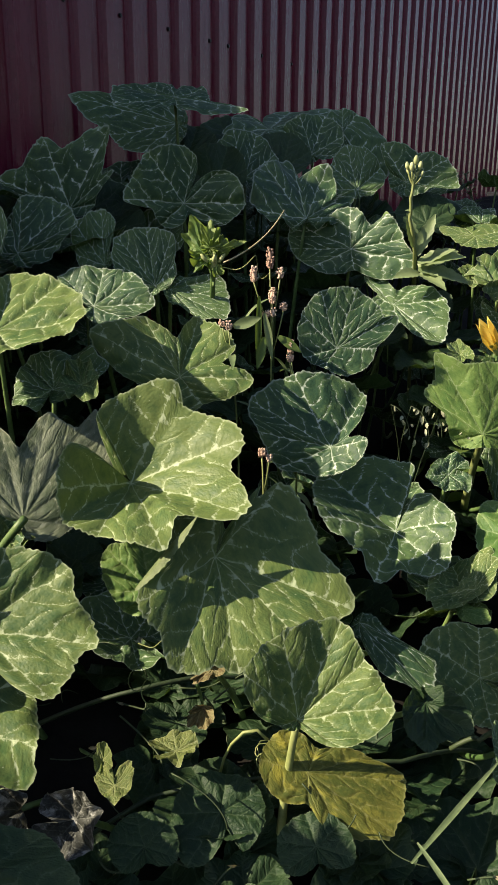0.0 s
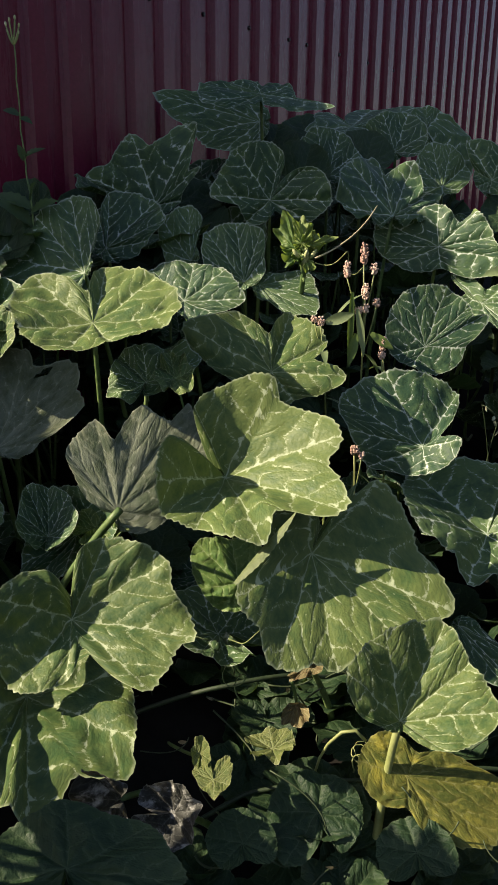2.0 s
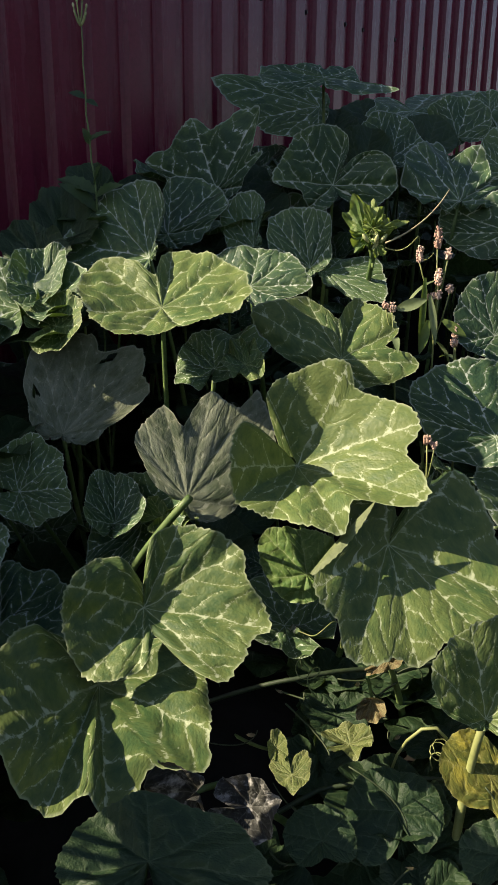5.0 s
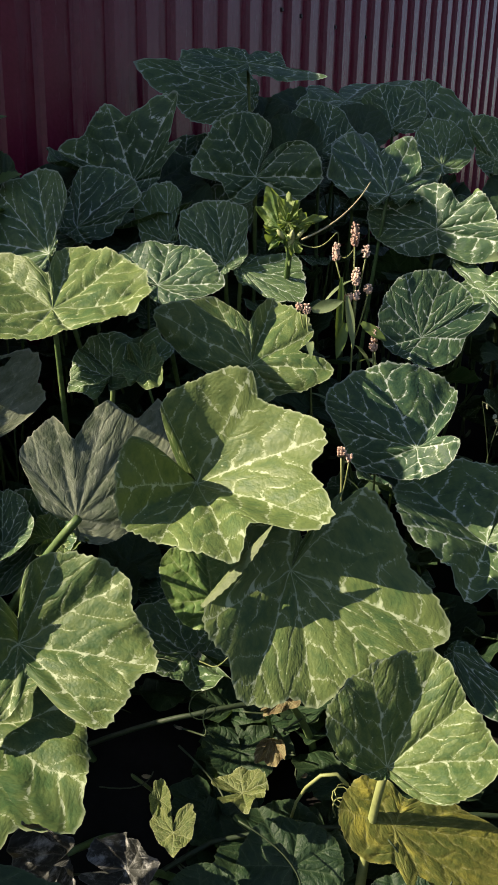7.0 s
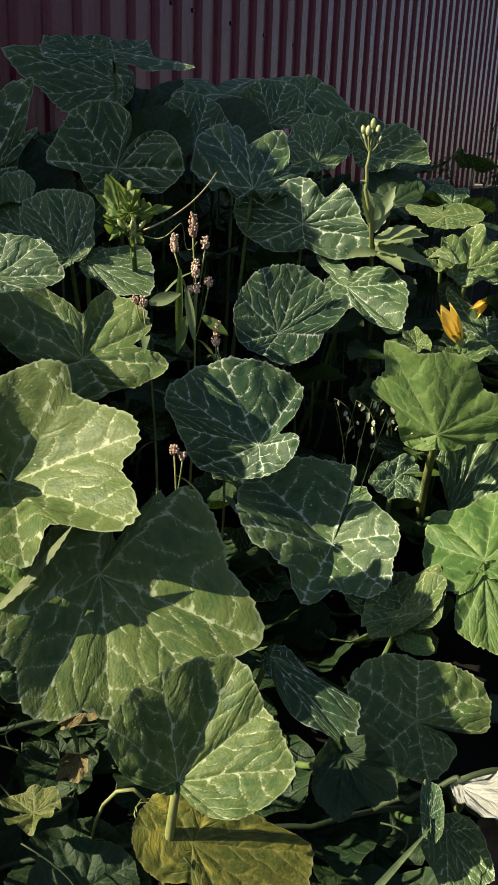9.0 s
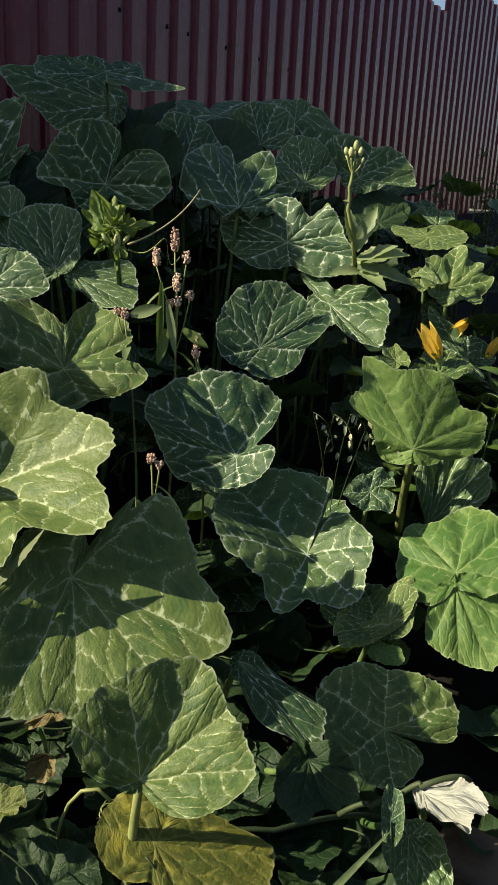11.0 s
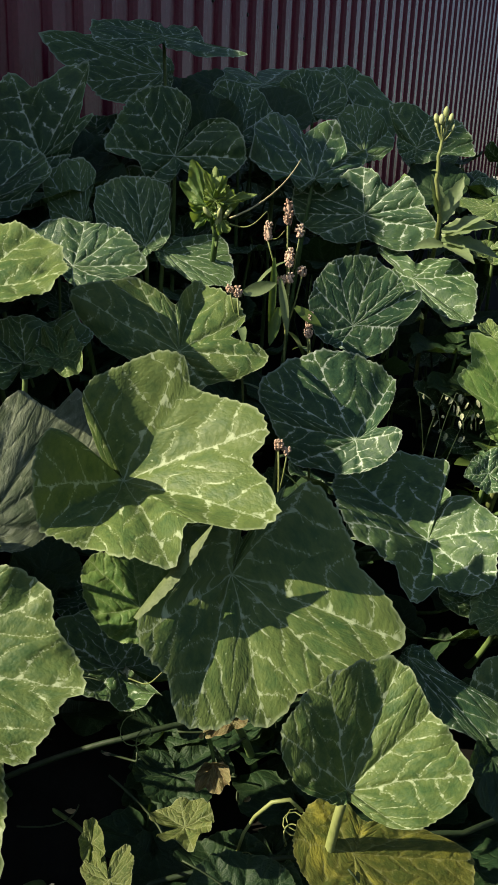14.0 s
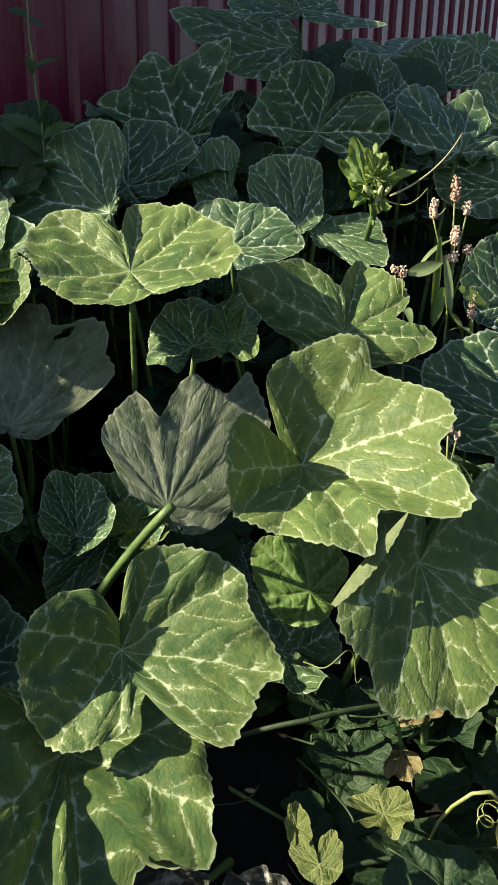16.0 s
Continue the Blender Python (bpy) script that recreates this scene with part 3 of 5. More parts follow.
blade((-0.142, 1.640, 0.833), (0.135, -0.784, 0.605), (0.723, -0.340, -0.602), (139, 0.095), [(121, 0.168, -0.039), (81, 0.147, -0.008), (42, 0.150, 0.020), (0, 0.071, -0.016), (-122, 0.079, -0.019), (-162, 0.208, 0.011), (164, 0.151, -0.003)], [(66, 0.094, 0.004), (-145, 0.140, -0.007), (-175, 0.179, 0.010)], mat=PALE, cup=0.0)
blade((0.172, 1.661, 0.680), (-0.071, -0.838, 0.542), (-0.977, 0.168, 0.131), (-137, 0.044), [(-168, 0.074, 0.053), (112, 0.061, 0.011), (32, 0.118, -0.008), (0, 0.157, 0.013), (-18, 0.197, 0.031), (-53, 0.179, 0.018), (-110, 0.149, -0.026)], [(52, 0.078, -0.015), (7, 0.144, 0.007), (-80, 0.167, -0.004)], pucker=0.7)
blade((-0.485, 1.565, 0.948), (0.022, -0.402, 0.915), (0.519, -0.778, -0.354), (166, 0.087), [(152, 0.187, -0.001), (112, 0.175, 0.001), (63, 0.171, 0.007), (0, 0.113, 0.000), (-42, 0.142, -0.002), (-93, 0.141, 0.004), (-160, 0.187, 0.005)], [(31, 0.145, 0.004)], mat=PALE, cup=0.16)
blade((-0.436, 1.165, 0.524), (0.233, -0.745, 0.625), (0.764, -0.258, -0.592), (138, 0.038), [(112, 0.136, 0.043), (74, 0.174, 0.042), (32, 0.197, 0.059), (0, 0.171, 0.066), (-48, 0.099, 0.043), (-81, 0.138, 0.032), (-148, 0.118, 0.058)], [(131, 0.097, 0.036), (60, 0.164, 0.037), (26, 0.173, 0.054), (-25, 0.050, 0.023), (168, 0.085, 0.050)], mat=PALE)
blade((-0.492, 1.094, 0.428), (0.389, -0.236, 0.891), (0.222, -0.914, -0.339), (-156, 0.023), [(92, 0.140, 0.074), (55, 0.183, 0.062), (0, 0.250, 0.064), (-17, 0.259, 0.049), (-39, 0.238, 0.078), (-121, 0.109, 0.041)], [(39, 0.217, 0.061), (23, 0.175, 0.044), (-7, 0.222, 0.067)], mat=PALE)
blade((-0.405, 1.379, 0.627), (0.281, -0.742, 0.608), (0.096, 0.653, 0.752), (125, 0.011), [(65, 0.093, 0.001), (53, 0.148, 0.002), (26, 0.180, 0.001), (0, 0.216, 0.001), (-19, 0.262, 0.000), (-41, 0.208, 0.002), (-85, 0.091, 0.001)], [(16, 0.136, 0.001), (-17, 0.204, 0.001)], mat=MILDEW, holes=2, pucker=0.4, wave=0.05)
blade((-0.499, 2.356, 1.143), (-0.225, -0.958, 0.176), (0.484, 0.047, 0.874), (-145, 0.024), [(103, 0.159, 0.006), (99, 0.234, 0.009), (51, 0.207, 0.005), (0, 0.244, 0.010), (-23, 0.168, 0.007), (-49, 0.074, 0.005)], [(78, 0.186, 0.004), (35, 0.163, 0.003), (-8, 0.183, 0.006), (-20, 0.134, 0.005)], sharp=1)
blade((-0.570, 1.842, 1.005), (-0.194, -0.692, 0.695), (-0.626, 0.633, 0.456), (-178, 0.013), [(73, 0.153, 0.023), (31, 0.230, 0.013), (0, 0.224, 0.026), (-24, 0.227, 0.018), (-48, 0.148, 0.018), (-67, 0.035, 0.019)], [(-13, 0.226, 0.027), (-37, 0.205, 0.014), (-58, 0.088, 0.022)])
blade((-0.181, 2.313, 1.161), (0.059, -0.994, 0.090), (-0.738, -0.104, -0.667), (-158, 0.045), [(-180, 0.127, 0.026), (137, 0.163, 0.039), (111, 0.123, 0.024), (0, 0.084, 0.013), (-45, 0.162, 0.034), (-96, 0.161, 0.017), (-144, 0.133, 0.002)], [(-169, 0.090, 0.011), (161, 0.158, 0.040), (77, 0.031, 0.001), (-31, 0.086, 0.021), (-74, 0.151, 0.026), (-123, 0.154, 0.005), (-155, 0.091, 0.003)], cup=0.04)
blade((-0.243, 2.874, 1.401), (0.249, -0.813, 0.526), (-0.963, -0.151, 0.223), (-177, 0.032), [(97, 0.071, 0.001), (55, 0.174, 0.001), (28, 0.234, -0.000), (0, 0.350, 0.002), (-14, 0.215, 0.001), (-53, 0.103, -0.000)], [(37, 0.220, -0.000)], pucker=0.6)
blade((-0.223, 2.565, 1.452), (0.108, -0.500, 0.859), (-0.843, 0.413, 0.346), (132, 0.063), [(80, 0.125, -0.002), (62, 0.191, 0.004), (20, 0.177, -0.004), (0, 0.116, 0.003), (-41, 0.066, -0.001), (-110, 0.104, 0.000), (-152, 0.215, 0.003)], [(-146, 0.100, 0.001)], label="pale underside of a top leaf lit through from behind")
blade((0.056, 2.940, 1.392), (0.217, -0.434, 0.874), (0.652, 0.731, 0.201), (-139, 0.070), [(171, 0.192, -0.002), (74, 0.139, -0.016), (24, 0.300, -0.036), (0, 0.367, 0.008), (-8, 0.397, -0.008), (-13, 0.202, -0.020)], [(145, 0.129, 0.007), (64, 0.055, -0.007)], pucker=0.25)
blade((-0.346, 1.833, 0.948), (-0.037, -0.761, 0.648), (0.723, 0.427, 0.543), (128, 0.018), [(90, 0.124, 0.000), (38, 0.100, 0.000), (0, 0.122, 0.000), (-41, 0.136, 0.000), (-67, 0.079, 0.000), (-128, 0.041, 0.000)], [(-25, 0.127, 0.000)])
blade((-0.220, 1.933, 0.985), (0.101, -0.858, 0.504), (-0.625, 0.340, 0.703), (-180, 0.021), [(44, 0.080, 0.000), (23, 0.117, 0.000), (0, 0.152, 0.000), (-28, 0.146, -0.000), (-53, 0.136, 0.000), (-75, 0.073, 0.000)], [], cup=0.10)
blade((-0.187, 1.941, 0.975), (0.043, -0.674, 0.738), (0.867, -0.341, -0.363), (-146, 0.015), [(-32, 0.052, -0.000), (-21, 0.109, 0.000), (0, 0.158, 0.000), (21, 0.140, 0.000), (49, 0.125, 0.000), (79, 0.050, 0.000)], [(62, 0.082, 0.000)])
blade((0.216, 2.005, 0.830), (0.226, -0.851, 0.474), (0.297, 0.523, 0.799), (165, 0.069), [(129, 0.094, 0.002), (69, 0.121, 0.002), (36, 0.147, 0.002), (0, 0.166, 0.002), (-27, 0.157, 0.002), (-40, 0.186, 0.003), (-68, 0.101, 0.002)], [(-37, 0.149, 0.002)], cup=0.06, pucker=0.25, wave=0.08)
blade((0.272, 2.307, 1.046), (-0.313, -0.906, 0.283), (-0.008, 0.301, 0.954), (-171, 0.059), [(111, 0.118, 0.001), (85, 0.173, 0.000), (62, 0.193, 0.000), (0, 0.117, 0.001), (-49, 0.136, 0.001), (-84, 0.146, 0.000), (-105, 0.180, -0.000)], [(43, 0.120, 0.000), (-41, 0.083, 0.000)])
blade((0.148, 2.323, 1.124), (0.241, -0.586, 0.774), (0.264, 0.807, 0.528), (-156, 0.012), [(100, 0.136, -0.009), (46, 0.231, 0.004), (22, 0.274, -0.004), (0, 0.274, -0.007), (-25, 0.228, -0.004), (-49, 0.128, 0.004)], [(20, 0.187, 0.001), (-24, 0.143, 0.002)], wave=0.06, pucker=0.8)
blade((0.303, 2.957, 1.381), (0.241, -0.806, 0.540), (0.676, -0.259, -0.690), (-135, 0.042), [(-117, 0.127, -0.021), (-8, 0.191, -0.039), (0, 0.211, -0.023), (106, 0.129, -0.025), (128, 0.124, -0.027)], [(-38, 0.081, -0.017)])
blade((0.497, 2.782, 1.225), (-0.078, -0.921, 0.382), (0.346, 0.335, 0.876), (-171, 0.045), [(72, 0.065, -0.013), (51, 0.152, 0.002), (0, 0.113, -0.004), (-39, 0.154, -0.008), (-76, 0.173, -0.005), (-85, 0.078, 0.003)], [])
blade((0.531, 1.794, 0.674), (0.075, -0.946, 0.315), (0.372, 0.319, 0.872), (-160, 0.030), [(129, 0.063, -0.031), (78, 0.159, -0.024), (51, 0.213, -0.023), (0, 0.173, -0.015), (-43, 0.175, -0.025), (-65, 0.149, -0.022), (-86, 0.065, -0.011)], [(83, 0.100, -0.013), (62, 0.167, -0.022), (34, 0.164, -0.013), (-26, 0.143, -0.027)], mat=YOUNG, pucker=0.7, stalk=STALK_PALE, thick=0.010, lean=0.1)
blade((0.317, 1.639, 0.498), (0.096, -0.539, 0.837), (-0.416, -0.785, -0.458), (-178, 0.041), [(176, 0.070, 0.060), (107, 0.109, 0.082), (61, 0.140, 0.039), (0, 0.172, 0.047), (-55, 0.185, 0.088), (-106, 0.207, 0.025), (-173, 0.132, 0.070)], [(84, 0.113, 0.058), (20, 0.114, 0.020), (-19, 0.142, 0.066), (-145, 0.171, 0.039)], cup=0.0)
blade((0.582, 1.565, 0.511), (-0.269, -0.391, 0.880), (0.313, 0.829, 0.464), (-176, 0.039), [(155, 0.090, -0.000), (75, 0.118, -0.000), (45, 0.146, 0.000), (0, 0.169, 0.000), (-33, 0.148, -0.000), (-88, 0.108, 0.000)], [(26, 0.132, 0.000)], mat=YOUNG)
blade((0.430, 1.325, 0.342), (0.189, -0.627, 0.756), (-0.852, 0.277, 0.444), (-165, 0.026), [(177, 0.071, 0.002), (127, 0.089, 0.003), (68, 0.094, 0.003), (0, 0.124, 0.004), (-67, 0.102, 0.002), (-128, 0.138, 0.004), (-155, 0.116, 0.004)], [], mat=PALE, cup=0.0)
blade((0.076, 1.043, 0.453), (0.137, -0.768, 0.626), (0.420, 0.617, 0.665), (-141, 0.014), [(137, 0.030, 0.005), (82, 0.105, 0.047), (39, 0.124, 0.039), (0, 0.159, 0.016), (-25, 0.134, 0.021), (-57, 0.135, 0.046), (-101, 0.068, 0.041)], [], mat=PALE, stalk=STALK_PALE, thick=0.0075, foot=(0.050, 0.990, 0.110))
blade((0.095, 1.056, 0.348), (0.207, -0.647, 0.734), (0.525, -0.560, -0.641), (124, 0.041), [(75, 0.102, 0.000), (56, 0.158, -0.000), (27, 0.157, -0.001), (0, 0.104, -0.000), (-34, 0.044, 0.000), (-135, 0.079, -0.000), (-177, 0.075, -0.001)], [], mat=YELLOW, pucker=0.5, label="yellowing squash leaf near the soil")
blade((0.191, 1.255, 0.495), (0.153, -0.783, 0.603), (0.717, -0.333, -0.613), (-171, 0.010), [(22, 0.079, 0.001), (19, 0.147, 0.001), (0, 0.182, -0.000), (-8, 0.133, 0.001), (-41, 0.029, 0.000)], [(47, 0.035, 0.000), (3, 0.164, 0.000), (-26, 0.083, 0.001)])
blade((0.380, 2.200, 0.909), (-0.174, -0.636, 0.752), (0.985, -0.113, 0.133), (132, 0.058), [(121, 0.139, 0.001), (41, 0.099, -0.001), (0, 0.136, 0.002), (-50, 0.176, -0.008), (-60, 0.145, -0.003), (-81, 0.066, 0.003)], [(80, 0.053, -0.002), (-31, 0.157, 0.006)])
blade((-0.584, 2.109, 1.042), (-0.209, -0.755, 0.621), (0.611, 0.395, 0.686), (-178, 0.029), [(58, 0.109, -0.009), (45, 0.184, -0.015), (0, 0.183, -0.015), (-25, 0.168, -0.009), (-38, 0.108, -0.019)], [])
blade((-0.372, 2.138, 1.012), (0.000, -0.862, 0.507), (-0.113, 0.503, 0.857), (-141, 0.014), [(63, 0.080, -0.000), (29, 0.145, -0.000), (0, 0.158, 0.000), (-16, 0.129, -0.000), (-23, 0.039, -0.000)], [])
blade((-0.675, 1.519, 0.695), (0.309, -0.722, 0.619), (0.484, 0.680, 0.551), (-153, 0.013), [(91, 0.085, 0.000), (54, 0.200, 0.000), (24, 0.231, -0.000), (0, 0.251, 0.000), (-17, 0.206, 0.000), (-43, 0.082, -0.000)], [(19, 0.199, -0.000), (-12, 0.206, 0.000)], mat=MILDEW, holes=5, pucker=0.4, wave=0.05)
blade((-0.191, 1.437, 0.464), (0.100, -0.796, 0.597), (-0.971, -0.208, -0.116), (161, 0.040), [(114, 0.049, 0.000), (71, 0.056, 0.000), (0, 0.073, 0.000), (-53, 0.114, 0.000), (-91, 0.089, 0.000), (-147, 0.083, 0.000)], [], mat=YOUNG, pucker=1.6)
blade((0.577, 1.539, 0.495), (-0.100, -0.752, 0.652), (0.338, -0.642, -0.688), (-170, 0.014), [(-46, 0.118, 0.000), (-21, 0.134, 0.000), (0, 0.155, 0.000), (33, 0.106, -0.000), (71, 0.066, 0.000)], [(-77, 0.059, 0.000)], mat=YOUNG)
# fill leaves behind the top row; the dark ones have shade in their colour
blade((-0.104, 2.567, 1.195), (-0.230, -0.789, 0.570), (-0.238, 0.613, 0.753), (-172, 0.028), [(58, 0.112, -0.015), (27, 0.171, -0.016), (0, 0.184, -0.001), (-21, 0.181, -0.026), (-64, 0.116, -0.007), (-113, 0.066, -0.011)], [], mat=LOW_SHADED, pucker=0.7)
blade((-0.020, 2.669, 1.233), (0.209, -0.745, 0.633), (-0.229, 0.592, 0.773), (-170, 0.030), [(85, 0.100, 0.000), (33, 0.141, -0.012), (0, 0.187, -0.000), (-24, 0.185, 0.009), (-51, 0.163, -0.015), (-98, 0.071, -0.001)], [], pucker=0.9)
blade((0.090, 2.757, 1.257), (0.002, -0.730, 0.683), (-0.234, 0.664, 0.710), (-172, 0.030), [(74, 0.100, -0.000), (32, 0.142, -0.007), (0, 0.165, 0.004), (-27, 0.164, 0.001), (-60, 0.134, -0.006), (-108, 0.070, 0.001)], [], mat=LOW_SHADED, pucker=0.7)
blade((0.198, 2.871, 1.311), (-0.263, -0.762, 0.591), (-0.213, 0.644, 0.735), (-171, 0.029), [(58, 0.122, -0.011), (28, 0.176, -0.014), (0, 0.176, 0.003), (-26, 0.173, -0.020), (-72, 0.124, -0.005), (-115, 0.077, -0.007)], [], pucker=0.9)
blade((-0.069, 2.962, 1.328), (0.201, -0.703, 0.682), (-0.313, 0.614, 0.725), (-170, 0.026), [(85, 0.126, 0.002), (47, 0.136, -0.002), (0, 0.154, -0.005), (-36, 0.157, 0.008), (-65, 0.170, -0.006), (-97, 0.090, -0.001)], [], mat=LOW_SHADED, pucker=0.7)
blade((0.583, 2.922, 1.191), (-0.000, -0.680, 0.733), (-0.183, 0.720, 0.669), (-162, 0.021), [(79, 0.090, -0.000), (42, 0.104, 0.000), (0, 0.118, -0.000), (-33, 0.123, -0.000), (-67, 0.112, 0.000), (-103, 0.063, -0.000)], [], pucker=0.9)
blade((-0.215, 2.859, 1.297), (-0.252, -0.766, 0.591), (-0.313, 0.643, 0.699), (-170, 0.032), [(53, 0.126, -0.013), (30, 0.159, -0.007), (0, 0.152, -0.003), (-31, 0.141, -0.020), (-85, 0.114, -0.002), (-119, 0.076, -0.008)], [], mat=LOW_SHADED, pucker=0.7)
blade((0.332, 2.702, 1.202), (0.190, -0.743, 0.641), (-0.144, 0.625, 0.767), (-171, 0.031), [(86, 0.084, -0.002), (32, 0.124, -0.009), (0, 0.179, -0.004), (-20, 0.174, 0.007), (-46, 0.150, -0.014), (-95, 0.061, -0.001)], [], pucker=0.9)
blade((0.558, 2.715, 1.099), (-0.004, -0.686, 0.728), (-0.148, 0.720, 0.678), (-167, 0.024), [(80, 0.092, 0.000), (39, 0.116, -0.000), (0, 0.143, -0.001), (-29, 0.143, 0.001), (-61, 0.122, -0.001), (-102, 0.064, -0.000)], [], mat=LOW_SHADED, pucker=0.7)
blade((-0.105, 1.860, 1.065), (-0.200, -0.948, 0.249), (-0.316, 0.303, 0.899), (-164, 0.018), [(65, 0.029, -0.000), (33, 0.063, -0.000), (0, 0.082, -0.000), (-16, 0.064, -0.000), (-43, 0.037, -0.000)], [], mat=SHOOT_LEAF, pucker=2.6, wave=0.10, sharp=1, thick=0.002, foot=(-0.083, 1.875, 0.99))
blade((-0.073, 1.869, 1.072), (0.207, -0.830, 0.518), (0.915, 0.352, 0.198), (-150, 0.016), [(62, 0.034, -0.000), (30, 0.044, -0.000), (0, 0.069, 0.000), (-10, 0.040, -0.000), (-64, 0.018, -0.000)], [], mat=SHOOT_LEAF, pucker=2.6, wave=0.10, sharp=1, thick=0.002, foot=(-0.083, 1.875, 0.99))
blade((-0.088, 1.853, 1.075), (0.000, -0.995, 0.102), (-0.020, 0.101, 0.995), (-167, 0.015), [(47, 0.027, -0.000), (23, 0.055, -0.000), (0, 0.062, -0.000), (-26, 0.050, -0.000), (-53, 0.024, -0.000)], [], mat=SHOOT_LEAF, pucker=2.6, wave=0.10, sharp=1, thick=0.002, foot=(-0.083, 1.875, 0.99))
blade((-0.095, 1.856, 1.053), (-0.105, -0.843, 0.527), (-0.965, -0.041, -0.258), (179, 0.015), [(-38, 0.022, -0.000), (0, 0.039, -0.000), (32, 0.044, -0.000), (58, 0.023, -0.000)], [], mat=SHOOT_LEAF, pucker=2.6, wave=0.10, sharp=1, thick=0.002, foot=(-0.083, 1.875, 0.99))
blade((-0.077, 1.850, 1.042), (0.105, -0.943, 0.314), (-0.152, -0.328, -0.933), (-171, 0.012), [(-41, 0.016, 0.000), (0, 0.030, 0.000), (48, 0.028, 0.000), (101, 0.012, 0.000)], [], mat=SHOOT_LEAF, pucker=2.6, wave=0.10, sharp=1, thick=0.002, foot=(-0.083, 1.875, 0.99))
blade((-0.038, 1.030, 0.296), (0.000, -0.543, 0.840), (0.149, 0.830, 0.537), (-147, 0.026), [(156, 0.088, -0.000), (99, 0.074, -0.000), (45, 0.069, -0.000), (0, 0.059, 0.000), (-52, 0.069, -0.000), (-88, 0.069, -0.000), (-139, 0.065, -0.000)], [], mat=LOW_SHADED)
blade((-0.145, 0.960, 0.297), (0.101, -0.504, 0.858), (-0.339, 0.793, 0.506), (179, 0.023), [(121, 0.045, 0.000), (64, 0.053, 0.000), (0, 0.049, -0.000), (-63, 0.049, 0.000), (-125, 0.051, -0.000)], [], mat=LOW_SHADED)
blade((0.104, 0.980, 0.281), (-0.101, -0.504, 0.858), (-0.291, 0.839, 0.459), (170, 0.023), [(109, 0.057, -0.000), (64, 0.058, -0.000), (0, 0.050, -0.000), (-66, 0.052, -0.000), (-123, 0.059, -0.000)], [], mat=LOW_SHADED)
blade((0.686, 2.597, 1.069), (-0.094, -0.403, 0.910), (0.974, 0.151, 0.168), (171, 0.072), [(101, 0.061, -0.000), (0, 0.109, 0.001), (-54, 0.091, 0.000), (-105, 0.075, -0.000)], [(129, 0.122, 0.001), (-22, 0.109, 0.001)], mat=PALE, pucker=0.5)
blade((0.746, 2.767, 1.102), (0.000, -0.707, 0.707), (-0.563, 0.584, 0.584), (-162, 0.031), [(40, 0.087, 0.000), (0, 0.083, 0.000), (-47, 0.065, 0.000), (-118, 0.057, 0.000)], [])
blade((0.750, 2.277, 0.783), (0.000, -0.862, 0.507), (-0.560, 0.420, 0.714), (-161, 0.036), [(26, 0.083, 0.000), (0, 0.170, 0.000), (-35, 0.062, 0.000), (-121, 0.073, -0.000), (-175, 0.066, 0.000)], [(-8, 0.109, 0.000)])
blade((0.455, 1.494, 0.438), (-0.457, -0.507, 0.731), (0.601, 0.430, 0.674), (176, 0.030), [(130, 0.085, -0.000), (26, 0.081, 0.000), (0, 0.081, 0.000), (-32, 0.049, -0.000), (-133, 0.030, 0.000)], [(107, 0.033, -0.000), (46, 0.035, -0.000)], mat=PALE, pucker=0.6)
blade((0.427, 1.471, 0.405), (-0.204, -0.612, 0.764), (0.979, -0.151, 0.140), (168, 0.010), [(10, 0.023, -0.000), (0, 0.046, 0.000), (-26, 0.058, -0.000), (-76, 0.027, 0.000)], [], mat=YOUNG, thick=0.003, pucker=0.5)
blade((0.368, 2.320, 1.090), (-0.406, -0.862, 0.304), (0.004, 0.331, 0.944), (-177, 0.010), [(68, 0.024, 0.000), (0, 0.059, -0.000), (-85, 0.026, -0.000)], [(22, 0.037, -0.000), (-31, 0.032, -0.000)], mat=YOUNG, thick=0.002, pucker=0.4)

# smaller leaves between and below them
leaf((-0.722, 1.638, 0.886), (0.055, 0.019, 0.045), (-0.029, 0.038, 0.040), (0.035, -0.057, -0.040), (-0.047, -0.019, -0.015), mat=PALE)
leaf((-0.512, 1.476, 0.538), (-0.090, -0.048, -0.049), (-0.015, -0.048, -0.066), (-0.049, 0.048, 0.062), (0.102, -0.048, 0.050))
leaf((0.697, 2.857, 1.112), (0.063, -0.095, -0.022), (0.085, 0.095, 0.030), (-0.054, -0.095, -0.026), (-0.037, 0.095, 0.031))
leaf((0.688, 2.286, 0.965), (0.095, 0.095, 0.051), (-0.042, 0.095, 0.046), (0.058, -0.048, -0.040), (-0.070, 0.000, -0.023), mat=PALE, lobe=0.2)
leaf((0.696, 2.381, 0.855), (-0.031, 0.019, 0.052), (-0.044, -0.019, -0.006), (0.037, -0.019, -0.003), (0.012, -0.048, -0.043))
leaf((0.638, 2.095, 0.783), (0.075, 0.000, -0.001), (0.042, 0.095, 0.020), (-0.036, -0.076, -0.015), (-0.058, 0.019, 0.011), mat=PALE, lobe=0.14)
leaf((0.435, 1.695, 0.616), (-0.048, -0.019, -0.000), (-0.008, -0.057, -0.024), (0.014, 0.057, 0.019), (0.046, 0.000, -0.004))
leaf((0.595, 1.857, 0.487), (0.072, 0.095, 0.118), (-0.029, 0.048, 0.091), (0.107, 0.000, 0.062), (-0.011, -0.048, -0.006))
leaf((0.438, 1.143, 0.306), (0.015, -0.095, -0.012), (0.041, -0.019, 0.014), (-0.040, -0.038, -0.008), (-0.012, 0.019, 0.006))
